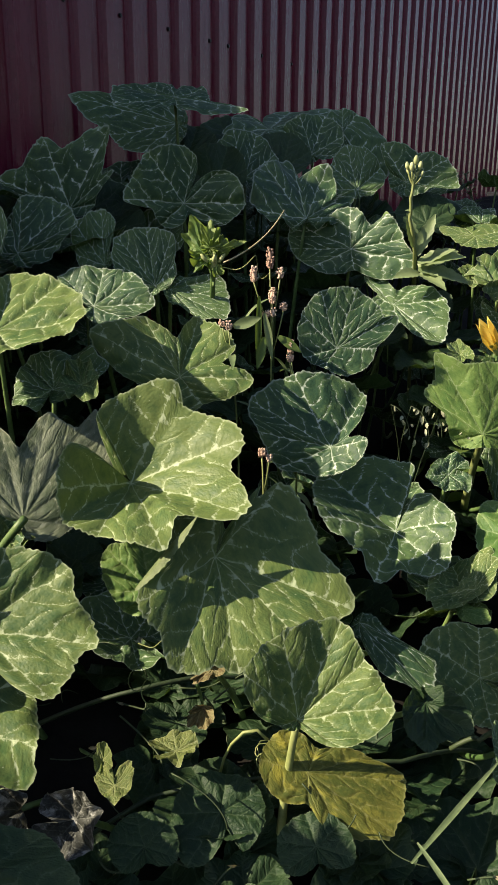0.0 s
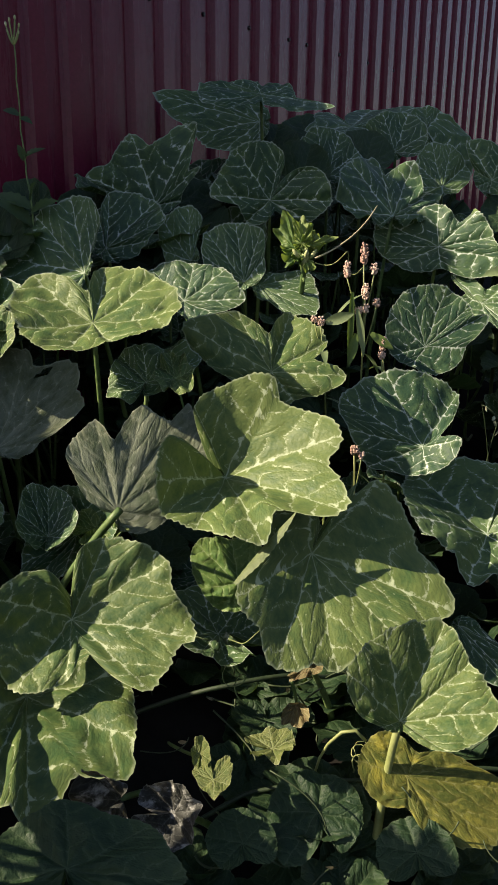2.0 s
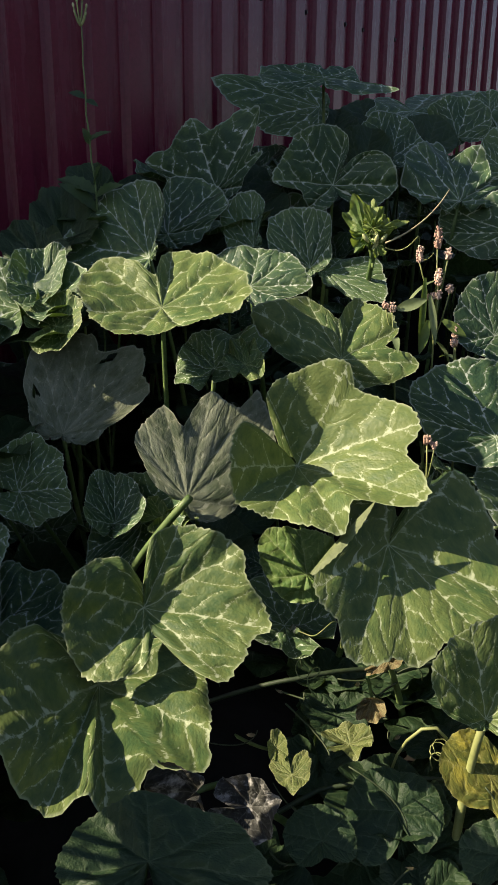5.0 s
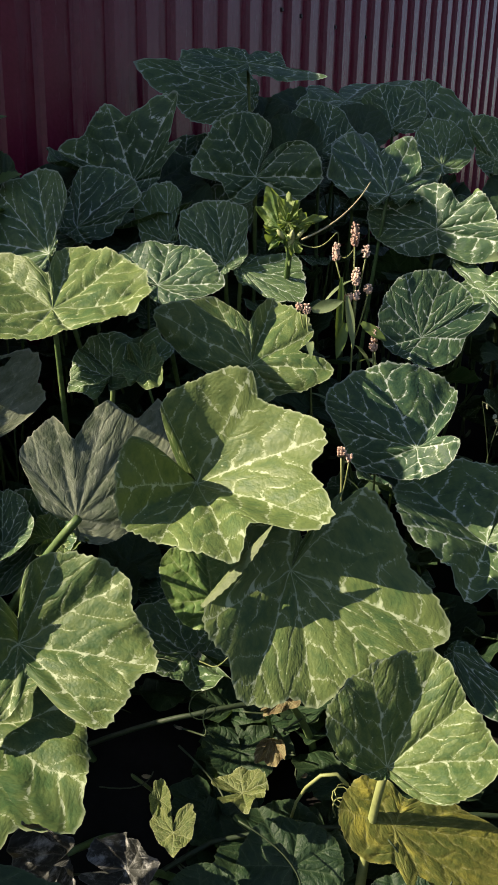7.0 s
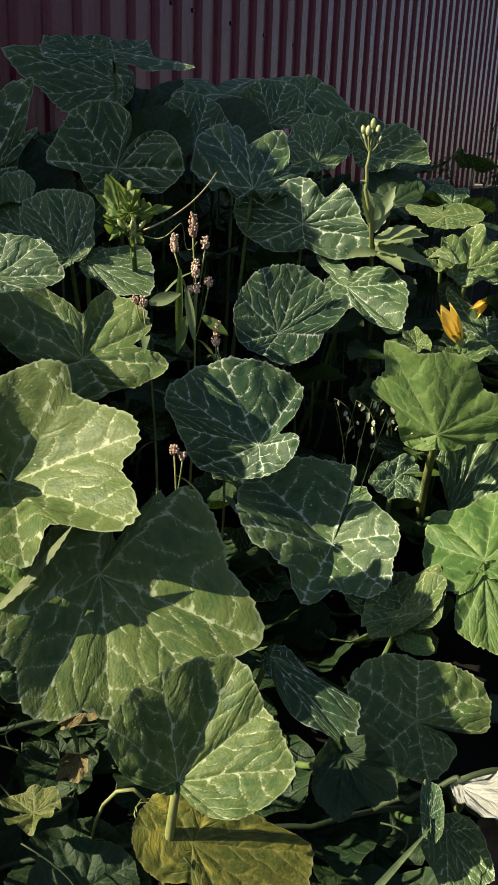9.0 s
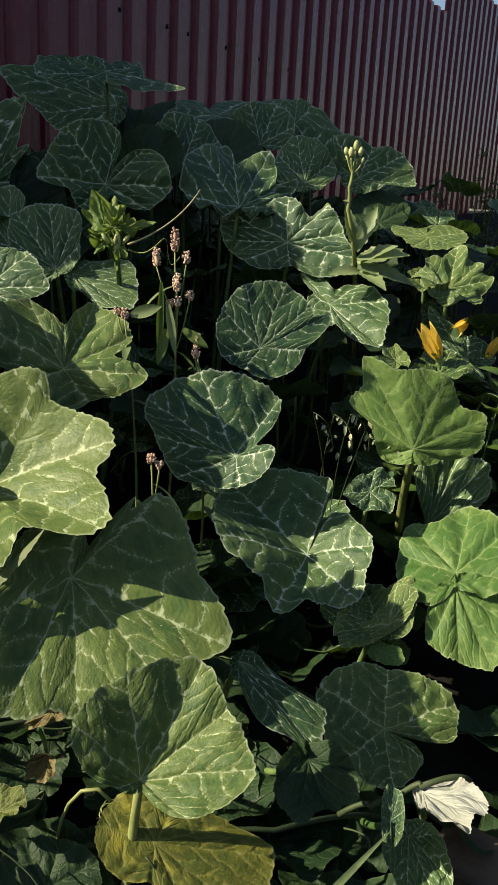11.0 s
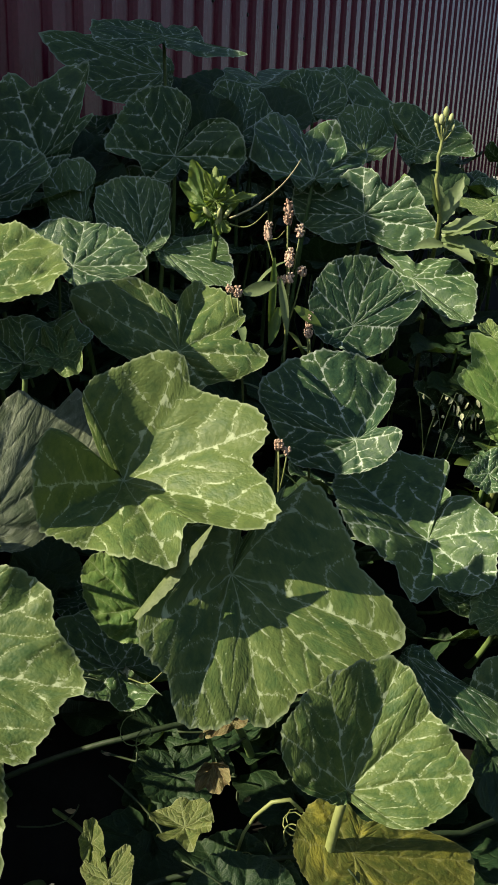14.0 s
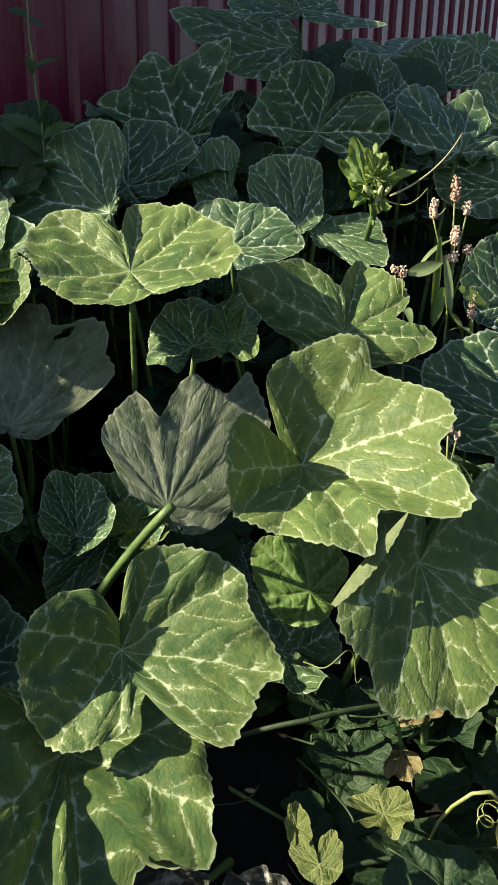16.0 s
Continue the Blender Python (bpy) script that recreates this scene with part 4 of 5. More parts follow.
leaf((0.449, 1.143, 0.381), (0.043, -0.076, 0.018), (0.059, 0.000, 0.014), (-0.003, -0.067, 0.008), (-0.009, 0.019, -0.021), mat=BLEACHED, label="bleached withered leaf curled over its stalk")
leaf((-0.739, 1.429, 0.606), (0.094, 0.000, 0.010), (0.022, 0.048, 0.087), (0.048, -0.048, -0.047), (-0.056, 0.000, -0.003))
leaf((-0.386, 1.581, 0.823), (-0.016, 0.057, 0.052), (-0.068, 0.000, 0.008), (0.094, 0.038, 0.032), (-0.009, -0.057, -0.034), wave=0.12)
leaf((-0.325, 1.543, 0.842), (0.014, 0.038, 0.028), (-0.037, 0.038, 0.016), (0.046, -0.038, -0.003), (-0.012, -0.048, -0.020), mat=PALE, wave=0.16, lobe=0.2, thick=0.003)
leaf((0.438, 1.524, 0.424), (-0.080, -0.038, -0.003), (-0.014, -0.057, -0.012), (-0.007, 0.057, 0.020), (0.071, 0.000, 0.058), mat=PALE, cup=0.08)
leaf((0.462, 1.543, 0.362), (0.038, -0.019, -0.010), (0.029, 0.019, 0.007), (-0.007, -0.038, -0.000), (-0.039, 0.019, 0.008), mat=PALE, lobe=0.02)
leaf((0.790, 3.190, 1.041), (0.167, -0.048, 0.014), (0.068, 0.143, 0.040), (-0.048, -0.143, -0.021), (-0.143, 0.048, 0.043), mat=PALE)
leaf((0.664, 2.495, 0.952), (0.049, -0.067, -0.011), (0.046, 0.076, 0.021), (-0.020, -0.067, -0.019), (-0.049, 0.029, 0.011), mat=PALE, lobe=0.15)
leaf((0.293, 1.162, 0.406), (0.024, -0.067, -0.029), (0.058, -0.019, 0.004), (-0.047, -0.067, -0.001), (-0.013, 0.029, 0.005), mat=LOW_SHADED)
leaf((-0.042, 1.076, 0.279), (0.078, -0.029, 0.005), (0.016, 0.048, 0.024), (-0.034, -0.076, -0.012), (-0.077, 0.019, 0.005), mat=LOW_SHADED, lobe=0.04)
leaf((-0.348, 0.800, 0.397), (-0.018, 0.076, 0.025), (-0.093, -0.019, -0.016), (0.138, 0.000, -0.012), (0.008, -0.038, -0.037), mat=LOW_SHADED)
leaf((-0.109, 1.076, 0.373), (0.035, 0.010, 0.009), (-0.005, 0.029, 0.005), (0.009, -0.038, 0.008), (-0.037, 0.000, -0.007), mat=OLIVE, lobe=0.06, wave=0.16, thick=0.003)
leaf((-0.214, 1.038, 0.383), (0.001, 0.019, 0.016), (-0.013, 0.000, 0.005), (0.017, -0.019, 0.004), (0.002, -0.019, -0.012), mat=OLIVE, lobe=0.10, thick=0.003, wave=0.12)
leaf((-0.190, 0.990, 0.379), (0.005, -0.029, -0.011), (0.027, 0.019, 0.008), (-0.028, 0.019, -0.008), (-0.002, 0.029, 0.003), mat=OLIVE, lobe=0.10, thick=0.003)
leaf((-0.776, 1.714, 0.950), (-0.004, 0.057, 0.072), (-0.064, -0.019, 0.024), (0.057, 0.000, 0.037), (0.019, -0.057, -0.039))
leaf((0.011, 1.029, 0.227), (0.038, -0.057, -0.011), (0.055, 0.019, 0.019), (-0.035, -0.048, -0.020), (-0.015, 0.038, 0.016), mat=LOW_SHADED, lobe=0.04)
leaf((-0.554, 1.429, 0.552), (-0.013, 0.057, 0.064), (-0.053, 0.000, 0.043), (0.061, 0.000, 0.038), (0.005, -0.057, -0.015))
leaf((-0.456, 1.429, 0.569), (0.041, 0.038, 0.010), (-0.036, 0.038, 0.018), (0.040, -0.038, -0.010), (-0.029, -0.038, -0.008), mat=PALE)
leaf((-0.787, 1.905, 1.043), (-0.027, 0.095, 0.086), (-0.077, 0.000, 0.036), (0.088, 0.000, 0.027), (0.015, -0.048, -0.028), mat=LOW_SHADED)
leaf((-0.814, 1.810, 1.006), (-0.023, 0.057, 0.063), (-0.082, 0.000, 0.017), (0.071, 0.000, 0.014), (0.022, -0.048, -0.026), mat=LOW_SHADED)
leaf((-0.746, 2.048, 1.129), (-0.011, 0.048, 0.066), (-0.083, 0.000, 0.019), (0.057, 0.000, 0.014), (0.013, -0.048, -0.031), mat=LOW_SHADED)
leaf((0.399, 1.095, 0.370), (0.008, 0.048, 0.006), (-0.013, 0.000, -0.000), (0.018, 0.010, 0.001), (-0.007, -0.048, -0.007), cup=0.4, lobe=0.03)
leaf((0.515, 2.000, 0.819), (0.025, -0.038, 0.003), (0.006, 0.057, 0.018), (-0.006, -0.048, -0.012), (-0.031, 0.000, 0.004), mat=PALE)

# unseen leaves left of the bed, added to shade the soil and low leaves
shade_rng = random.Random(8)
for _ in range(26):
    lx, ly = shade_rng.uniform(-1.45, -0.80), shade_rng.uniform(0.45, 1.5)
    lz, ls = 0.30 + 0.22 * ly + shade_rng.uniform(-0.08, 0.08), shade_rng.uniform(0.12, 0.17)
    leaf((lx, ly, lz), (ls * 0.8, -0.05, -0.03), (0.02, ls, 0.03), (0.0, -ls, 0.0), (-ls * 0.6, 0.0, 0.04))
# hand-placed blockers on the sun's way to the low pocket
for at in ((-0.72, 0.68, 0.78), (-0.62, 0.70, 0.69), (-0.82, 0.63, 0.87), (-0.78, 0.60, 0.72), (-0.68, 0.56, 0.62), (-0.69, 0.70, 0.61), (-0.62, 1.14, 0.40), (-0.78, 1.06, 0.46), (-0.70, 1.22, 0.44), (-0.55, 1.20, 0.33), (-0.85, 1.25, 0.50), (-0.95, 0.72, 0.60), (-1.00, 0.86, 0.66), (-0.92, 0.98, 0.58), (-1.05, 0.60, 0.62), (-0.90, 0.84, 0.50), (-1.02, 1.02, 0.70), (-0.80, 1.02, 0.50), (-0.81, 1.12, 0.54), (-0.80, 1.20, 0.56), (-0.82, 0.95, 0.47), (-0.86, 1.05, 0.60), (-0.84, 0.90, 0.42), (-0.92, 1.14, 0.68), (-0.95, 1.02, 0.58)):
    leaf(at, (0.12, -0.06, -0.02), (0.03, 0.15, 0.03), (0.0, -0.15, 0.0), (-0.09, 0.0, 0.03))


# ---- shoot tip, flowers and withered leaves of the squash ----
def mesh_join(name, bits, material, smooth=True):
    """One mesh of several lists of vertices and faces."""
    verts, faces = [], []
    for v, f in bits:
        n = len(verts)
        verts += [tuple(p) for p in v]
        faces += [tuple(n + q for q in fc) for fc in f]
    return mesh_of(name, verts, faces, material, smooth=smooth)


def pod(at, way, length, width, sides=7, rings=6, blunt=0.8):
    """An egg-shaped bud or seed from at along way."""
    at, way = Vector(at), Vector(way).normalized()
    pts = [at + way * length * i / rings for i in range(rings + 1)]
    rad = [max(0.0004, width * math.sin(math.pi * (0.06 + 0.88 * i / rings)) ** blunt) for i in range(rings + 1)]
    return tube(pts, rad, sides)


def lance(at, way, up, length, width, curl=0.2, teeth=0.0, steps=9, fold=0.25, crinkle=0.0):
    """A narrow leaf: a keeled strip that tapers to a point and droops."""
    at, way, up = Vector(at), Vector(way).normalized(), Vector(up)
    side = way.cross(up).normalized()
    up = side.cross(way)
    verts, faces = [], []
    for i in range(steps + 1):
        t = i / steps
        w = width * math.sin(math.pi * (0.10 + 0.88 * t)) ** 0.9 * (1 + (teeth if i % 2 else -teeth))
        p = at + way * length * t - up * curl * length * t * t
        c = up * (crinkle * w * (1 if i % 2 else -1))
        verts += [p - side * w + up * fold * w - c, p - side * w * 0.5 + up * fold * w * 0.35 + c, p, p + side * w * 0.5 + up * fold * w * 0.35 + c, p + side * w + up * fold * w - c]
        if i:
            o = (i - 1) * 5
            faces += [(o + q, o + q + 1, o + q + 6, o + q + 5) for q in range(4)]
    return verts, faces


def near_plant(x, y):
    return min(PLANTS, key=lambda q: (q.location.xy - Vector((x, y))).length)


def soil_vine(points, thick=0.008):
    """A running stem of the nearest squash plant."""
    plant = near_plant(points[0][0], points[0][1])
    pts = []
    for a, c in zip(points, points[1:]):
        pts += bend(a, c, (0.01, 0.0, 0.012), 6)[:-1]
    pts.append(Vector(points[-1]))
    v, f = tube([Vector(p) - plant.location for p in pts], [thick] * len(pts), 8)
    part("vine", mesh_of("vine", v, f, VINE), plant)


def tendril(at, way, turns, size, plant):
    """A curled tendril."""
    at, way = Vector(at), Vector(way).normalized()
    side = way.cross(Vector((0.1, 0.3, 1))).normalized()
    up = side.cross(way)
    pts = []
    for i in range(40):
        t = i / 39
        a = turns * 6.28 * t * t
        r = size * 0.22 * min(1.0, t * 1.6)
        pts.append(at + way * size * t + side * r * math.sin(a) + up * r * (1 - math.cos(a)) - plant.location)
    v, f = tube(pts, [0.0014 * (1 - 0.5 * i / 39) for i in range(40)], 5)
    part("tendril", mesh_of("tendril", v, f, STALK_PALE), plant)


LEAF_RINGS, LEAF_STEPS = 9, 96
# the growing tip with crumpled young leaves
tip_plant = near_plant(-0.085, 1.855)
part("shoot_tip", mesh_join("shoot_tip", [pod(Vector((-0.083, 1.853, 1.020)) - tip_plant.location, (0.05, 0, 1), 0.050, 0.0085)] + [pod(Vector((-0.083 + 0.012 * math.cos(q), 1.848 + 0.012 * math.sin(q), 1.045)) - tip_plant.location, (math.cos(q), math.sin(q), 1.2), 0.024, 0.005) for q in (0.3, 1.9, 3.4, 4.9)], BUD), tip_plant, label="pale downy shoot tip with small buds")
v, f = tube([p - tip_plant.location for p in bend((-0.083, 1.853, 1.025), (-0.16, 2.1, 0.42), (0.01, 0.10, 0.04))], [0.006 + 0.0002 * i for i in range(10)], 8)
part("stem", mesh_of("stem", v, f, STALK), tip_plant)
tendril((-0.06, 1.85, 1.035), (0.7, 0.1, -0.2), 1.2, 0.10, tip_plant)
tendril((0.12, 1.30, 0.36), (0.3, -0.5, 0.1), 1.5, 0.06, near_plant(0.05, 1.3))
soil_vine([(-0.70, 1.30, 0.20), (-0.42, 1.29, 0.24), (-0.20, 1.28, 0.34), (-0.02, 1.34, 0.33), (0.10, 1.45, 0.28)], 0.0045)
soil_vine([(0.42, 1.25, 0.24), (0.25, 1.12, 0.32), (0.05, 1.10, 0.30), (-0.15, 1.08, 0.28), (-0.30, 1.00, 0.22)], 0.0038)
soil_vine([(0.345, 1.181, 0.299), (0.385, 1.162, 0.330), (0.419, 1.152, 0.358), (0.446, 1.143, 0.382), (0.520, 1.162, 0.379)], 0.0042)
v, f = tube([p - near_plant(-0.45, 1.33).location for p in bend((-0.395, 1.352, 0.640), (-0.56, 1.38, 0.40), (0.0, 0.0, 0.012))], [0.0075] * 10, 9)
part("petiole", mesh_of("petiole", v, f, STALK), near_plant(-0.45, 1.33))


def squash_flower(at, way, length, open_by, plant):
    """A yellow trumpet of five ribbed petals in a green cup."""
    at, way = Vector(at) - plant.location, Vector(way).normalized()
    side = way.cross(Vector((0.2, 0.9, 0.1))).normalized()
    up = side.cross(way)
    bits = []
    for p in range(5):
        a = p * 1.2566
        out = side * math.cos(a) + up * math.sin(a)
        across = way.cross(out)
        verts, faces = [], []
        for i in range(8):
            t = i / 7
            w = length * 0.17 * math.sin(math.pi * (0.14 + 0.84 * t))
            r = length * (0.06 + open_by * t * t)
            c = at + way * length * t + out * r
            verts += [c - across * w + out * w * 0.5, c - across * w * 0.5 + out * w * 0.1, c + out * w * 0.22, c + across * w * 0.5 + out * w * 0.1, c + across * w + out * w * 0.5]
            if i:
                o = (i - 1) * 5
                faces += [(o + q, o + q + 1, o + q + 6, o + q + 5) for q in range(4)]
        bits.append((verts, faces))
    flower = part("flower", mesh_join("flower", bits, PETAL), plant, label="half-closed yellow trumpet flower")
    cup = [pod(at - way * length * 0.25, way, length * 0.40, length * 0.10)]
    cup += [lance(at, way + (side * math.cos(q) + up * math.sin(q)) * 0.6, up, length * 0.4, length * 0.05) for q in (0.2, 1.5, 2.7, 4.0, 5.2)]
    part("calyx", mesh_join("calyx", cup, STALK_PALE), flower)
    v, f = tube(bend(at - way * length * 0.2, at + Vector((0.05, 0.04, -0.35)), (0.02, 0, 0.03)), [0.004] * 10, 7)
    part("flower_stalk", mesh_of("flower_stalk", v, f, STALK_PALE), flower)


squash_flower((0.641, 2.132, 0.806), (-0.508, -0.193, 0.839), 0.093, 0.13, near_plant(0.66, 2.26))
squash_flower((0.754, 2.333, 0.875), (-0.670, -0.498, -0.550), 0.057, 0.22, near_plant(0.75, 2.3))
squash_flower((0.800, 2.280, 0.790), (0.3, -0.3, 0.8), 0.060, 0.04, near_plant(0.8, 2.3))

leaf((-0.250, 0.965, 0.335), (0.046, -0.012, 0.020), (-0.004, 0.024, 0.036), (0.014, -0.028, -0.036), (-0.040, 0.010, 0.000), DRY, 0.06, 0.45, 0.16, label="withered grey leaf lying low among the stems", seed=21)
leaf((-0.330, 0.960, 0.350), (-0.040, 0.010, -0.060), (0.010, -0.020, -0.050), (-0.040, 0.020, 0.040), (0.030, 0.0, 0.020), DRY, 0.06, 0.45, 0.16, seed=22)
leaf((-0.076, 1.171, 0.378), (0.024, -0.010, -0.014), (0.010, 0.0, 0.016), (-0.006, -0.008, -0.020), (-0.018, 0.008, -0.008), BUFF, 0.1, 0.9, 0.30, label="curled buff dead leaf hanging on its stalk", seed=23, foot=(-0.083, 1.181, 0.420), thick=0.003)
leaf((-0.055, 1.150, 0.470), (-0.034, -0.004, -0.016), (-0.006, -0.010, -0.014), (0.008, 0.004, 0.010), (0.026, 0.0, 0.006), BUFF, 0.15, 0.1, 0.20, label="dry buff end of a dying leaf", seed=24)
fold_plant = near_plant(-0.067, 1.295)
v, f = lance(Vector((-0.176, 1.170, 0.597)) - fold_plant.location, (0.117, 0.086, 0.108), (-0.75, -0.55, 0.4), 0.150, 0.012, -0.06, 0.04, 24, -0.25, 0.05)
part("rolled_rim", mesh_of("rolled_rim", v, f, UNDERSIDE), fold_plant, label="rolled-over pale leaf rim")
hook_plant = near_plant(0.12, 1.1)
v, f = tube([Vector(p) - hook_plant.location for p in ((0.033, 1.086, 0.385), (0.017, 1.086, 0.402), (-0.004, 1.086, 0.398), (-0.023, 1.095, 0.369), (-0.035, 1.105, 0.335), (-0.047, 1.114, 0.274))], [0.0026, 0.0026, 0.0025, 0.0024, 0.0022, 0.002], 8)
part("petiole", mesh_of("petiole", v, f, STALK_PALE), hook_plant)


# ---- weeds among the squash ----
def knotweed(base, tips, label):
    """A branching weed with dense dry pink flower spikes and narrow leaves."""
    base = Vector(base)
    w = thing("knotweed", base, label, "knotweed", "knotweed among the squash")
    rng = random.Random(round(base.x * 1000))
    main_top = Vector(tips[0][0]) - base
    spine = bend((0, 0, 0), main_top, (0.015, 0.0, 0.0), 12)
    v, f = tube(spine, [0.0034 - 0.00016 * i for i in range(13)], 6)
    part("stem", mesh_of("stem", v, f, STALK_PALE), w)
    for n, (top, length) in enumerate(tips):
        length *= 1.25
        top = Vector(top) - base
        if n:
            h = max(0.25, min(0.9, top.z / main_top.z - 0.12))
            v, f = tube(bend(spine[round(h * 12)], top, (0.0, 0.0, -0.008), 6), [0.0016] * 7, 5)
            part("branch", mesh_of("branch", v, f, STALK_PALE), w)
        bits = [pod(top, (0, 0, 1), length, 0.0048, 7, 7)]
        for q in range(max(10, round(length * 1700))):
            t = rng.random()
            a = rng.uniform(0, 6.28)
            r = 0.0055 * math.sin(math.pi * (0.15 + 0.75 * t))
            c = top + Vector((r * math.cos(a), r * math.sin(a), length * t))
            bits.append(pod(c, (math.cos(a), math.sin(a), 1.0), 0.0050, 0.0021, 5, 3))
        part("flower_spike", mesh_join("flower_spike", bits, PINK), w, label="dry pinkish flower spike")
    for q in range(5):
        p = spine[3 + 2 * (q % 5)]
        a = rng.uniform(0, 6.28)
        v, f = lance(p, (math.cos(a), math.sin(a), rng.uniform(-0.5, 0.5)), (0, 0, 1), rng.uniform(0.05, 0.09), 0.008, 0.5)
        part("leaf", mesh_of("leaf", v, f, WEED_PALE), w)
    return w


knotweed((0.020, 1.770, soil_height(0.02, 1.77)), [((0.040, 1.762, 1.040), 0.034), ((0.007, 1.762, 1.012), 0.026), ((0.062, 1.762, 1.020), 0.018), ((0.046, 1.757, 0.968), 0.026), ((0.070, 1.760, 0.952), 0.014), ((0.048, 1.757, 0.940), 0.014), ((0.034, 1.757, 0.936), 0.014)], "slender knotweed with dry pink flower spikes")
knotweed((0.100, 1.800, soil_height(0.1, 1.8)), [((0.088, 1.752, 0.862), 0.024), ((0.086, 1.748, 0.845), 0.014)], "short knotweed stem with one pink flower spike")
knotweed((-0.030, 1.760, soil_height(-0.03, 1.76)), [((-0.045, 1.714, 0.918), 0.014), ((-0.058, 1.716, 0.925), 0.010)], "low knotweed with small faded flower heads")
knotweed((0.000, 1.560, soil_height(0.0, 1.56)), [((0.026, 1.56, 0.690), 0.014), ((0.040, 1.56, 0.680), 0.012)], "low knotweed stem hidden between squash leaves")
for at, way, ln, wd, m in (((0.018, 1.745, 0.985), (0.0, -0.1, -1.0), 0.15, 0.007, WEED), ((0.030, 1.745, 0.950), (0.2, -0.2, -1.0), 0.10, 0.008, WEED_PALE), ((-0.035, 1.72, 0.925), (1.0, -0.1, 0.35), 0.06, 0.012, WEED_PALE), ((0.06, 1.75, 0.90), (0.8, -0.2, -0.5), 0.06, 0.010, WEED), ((0.03, 1.74, 0.90), (-0.2, -0.3, -1.0), 0.07, 0.010, WEED)):
    k = tagged(new("weed_leaf", mesh_of("weed_leaf", *lance(at, way, (0.2, -1, 0.2), ln, wd, 0.1), m)), "narrow upright green weed leaf beside the knotweed", "weed leaf", "narrow weed leaves")


def sow_thistle(base, spine, heads, leaves, label, mat=None, thick=0.0042):
    """A tall weed with a bare stalk, clasping leaves and a cluster of closed flower heads."""
    base = Vector(base)
    w = thing("sow_thistle", base, label, "sow thistle", "sow thistles by the squash")
    pts = [Vector(p) - base for p in spine]
    path = []
    for a, c in zip(pts, pts[1:]):
        path += bend(a, c, (0.002, 0, 0), 4)[:-1]
    path.append(pts[-1])
    v, f = tube(path, [thick * (1.15 - 0.55 * i / len(path)) for i in range(len(path))], 8)
    part("stem", mesh_of("stem", v, f, STALK if mat else STALK_PALE), w)
    top = pts[-1]
    for off, size in heads:
        c, size = top + Vector(off), size * 0.78
        head = part("flower_head", mesh_join("flower_head", [pod(c, Vector(off) * 0.4 + Vector((0, 0, 0.03)), size, size * 0.30, 8, 6, 0.6)], BUD), w, label="closed pale flower head")
        v, f = tube(bend(top - Vector((0, 0, 0.015)), c, (0, 0, -0.004), 5), [0.0019] * 6, 6)
        part("flower_stalk", mesh_of("flower_stalk", v, f, STALK_PALE), head)
    for at, way, ln, wd in leaves:
        v, f = lance(Vector(at) - base, way, (0.1, -0.6, 0.8), ln, wd, 0.25, 0.12, 11, 0.35)
        part("leaf", mesh_of("leaf", v, f, mat or WEED_PALE), w)
    return w


sow_thistle((0.52, 2.62, soil_height(0.52, 2.62)), [(0.52, 2.62, soil_height(0.52, 2.62)), (0.470, 2.42, 0.86), (0.425, 2.190, 1.046), (0.401, 2.164, 1.133), (0.400, 2.162, 1.182), (0.404, 2.162, 1.228)],
            [((-0.016, 0.0, 0.022), 0.024), ((-0.006, -0.006, 0.018), 0.028), ((0.004, 0.004, 0.034), 0.028), ((0.014, 0.0, 0.022), 0.026), ((0.010, 0.008, 0.004), 0.018), ((0.019, -0.004, 0.006), 0.018), ((-0.012, 0.006, 0.012), 0.022)],
            [((0.402, 2.162, 1.150), (-0.9, 0, 0.3), 0.014, 0.004), ((0.418, 2.18, 1.06), (-0.15, -0.1, 1.0), 0.085, 0.016), ((0.430, 2.19, 1.04), (0.35, -0.1, 1.0), 0.11, 0.018), ((0.436, 2.20, 1.02), (1.0, -0.3, 0.35), 0.12, 0.022), ((0.440, 2.21, 1.00), (1.0, -0.2, -0.05), 0.14, 0.024), ((0.440, 2.21, 1.01), (0.8, -0.5, 0.7), 0.10, 0.02), ((0.445, 2.21, 0.99), (-0.8, -0.5, 0.1), 0.08, 0.018), ((0.445, 2.22, 0.99), (0.5, -0.8, -0.1), 0.10, 0.022), ((0.45, 2.22, 1.0), (0.9, 0.2, 0.6), 0.12, 0.02)],
            "sow thistle with a cluster of pale closed buds above the leaves", thick=0.0055)
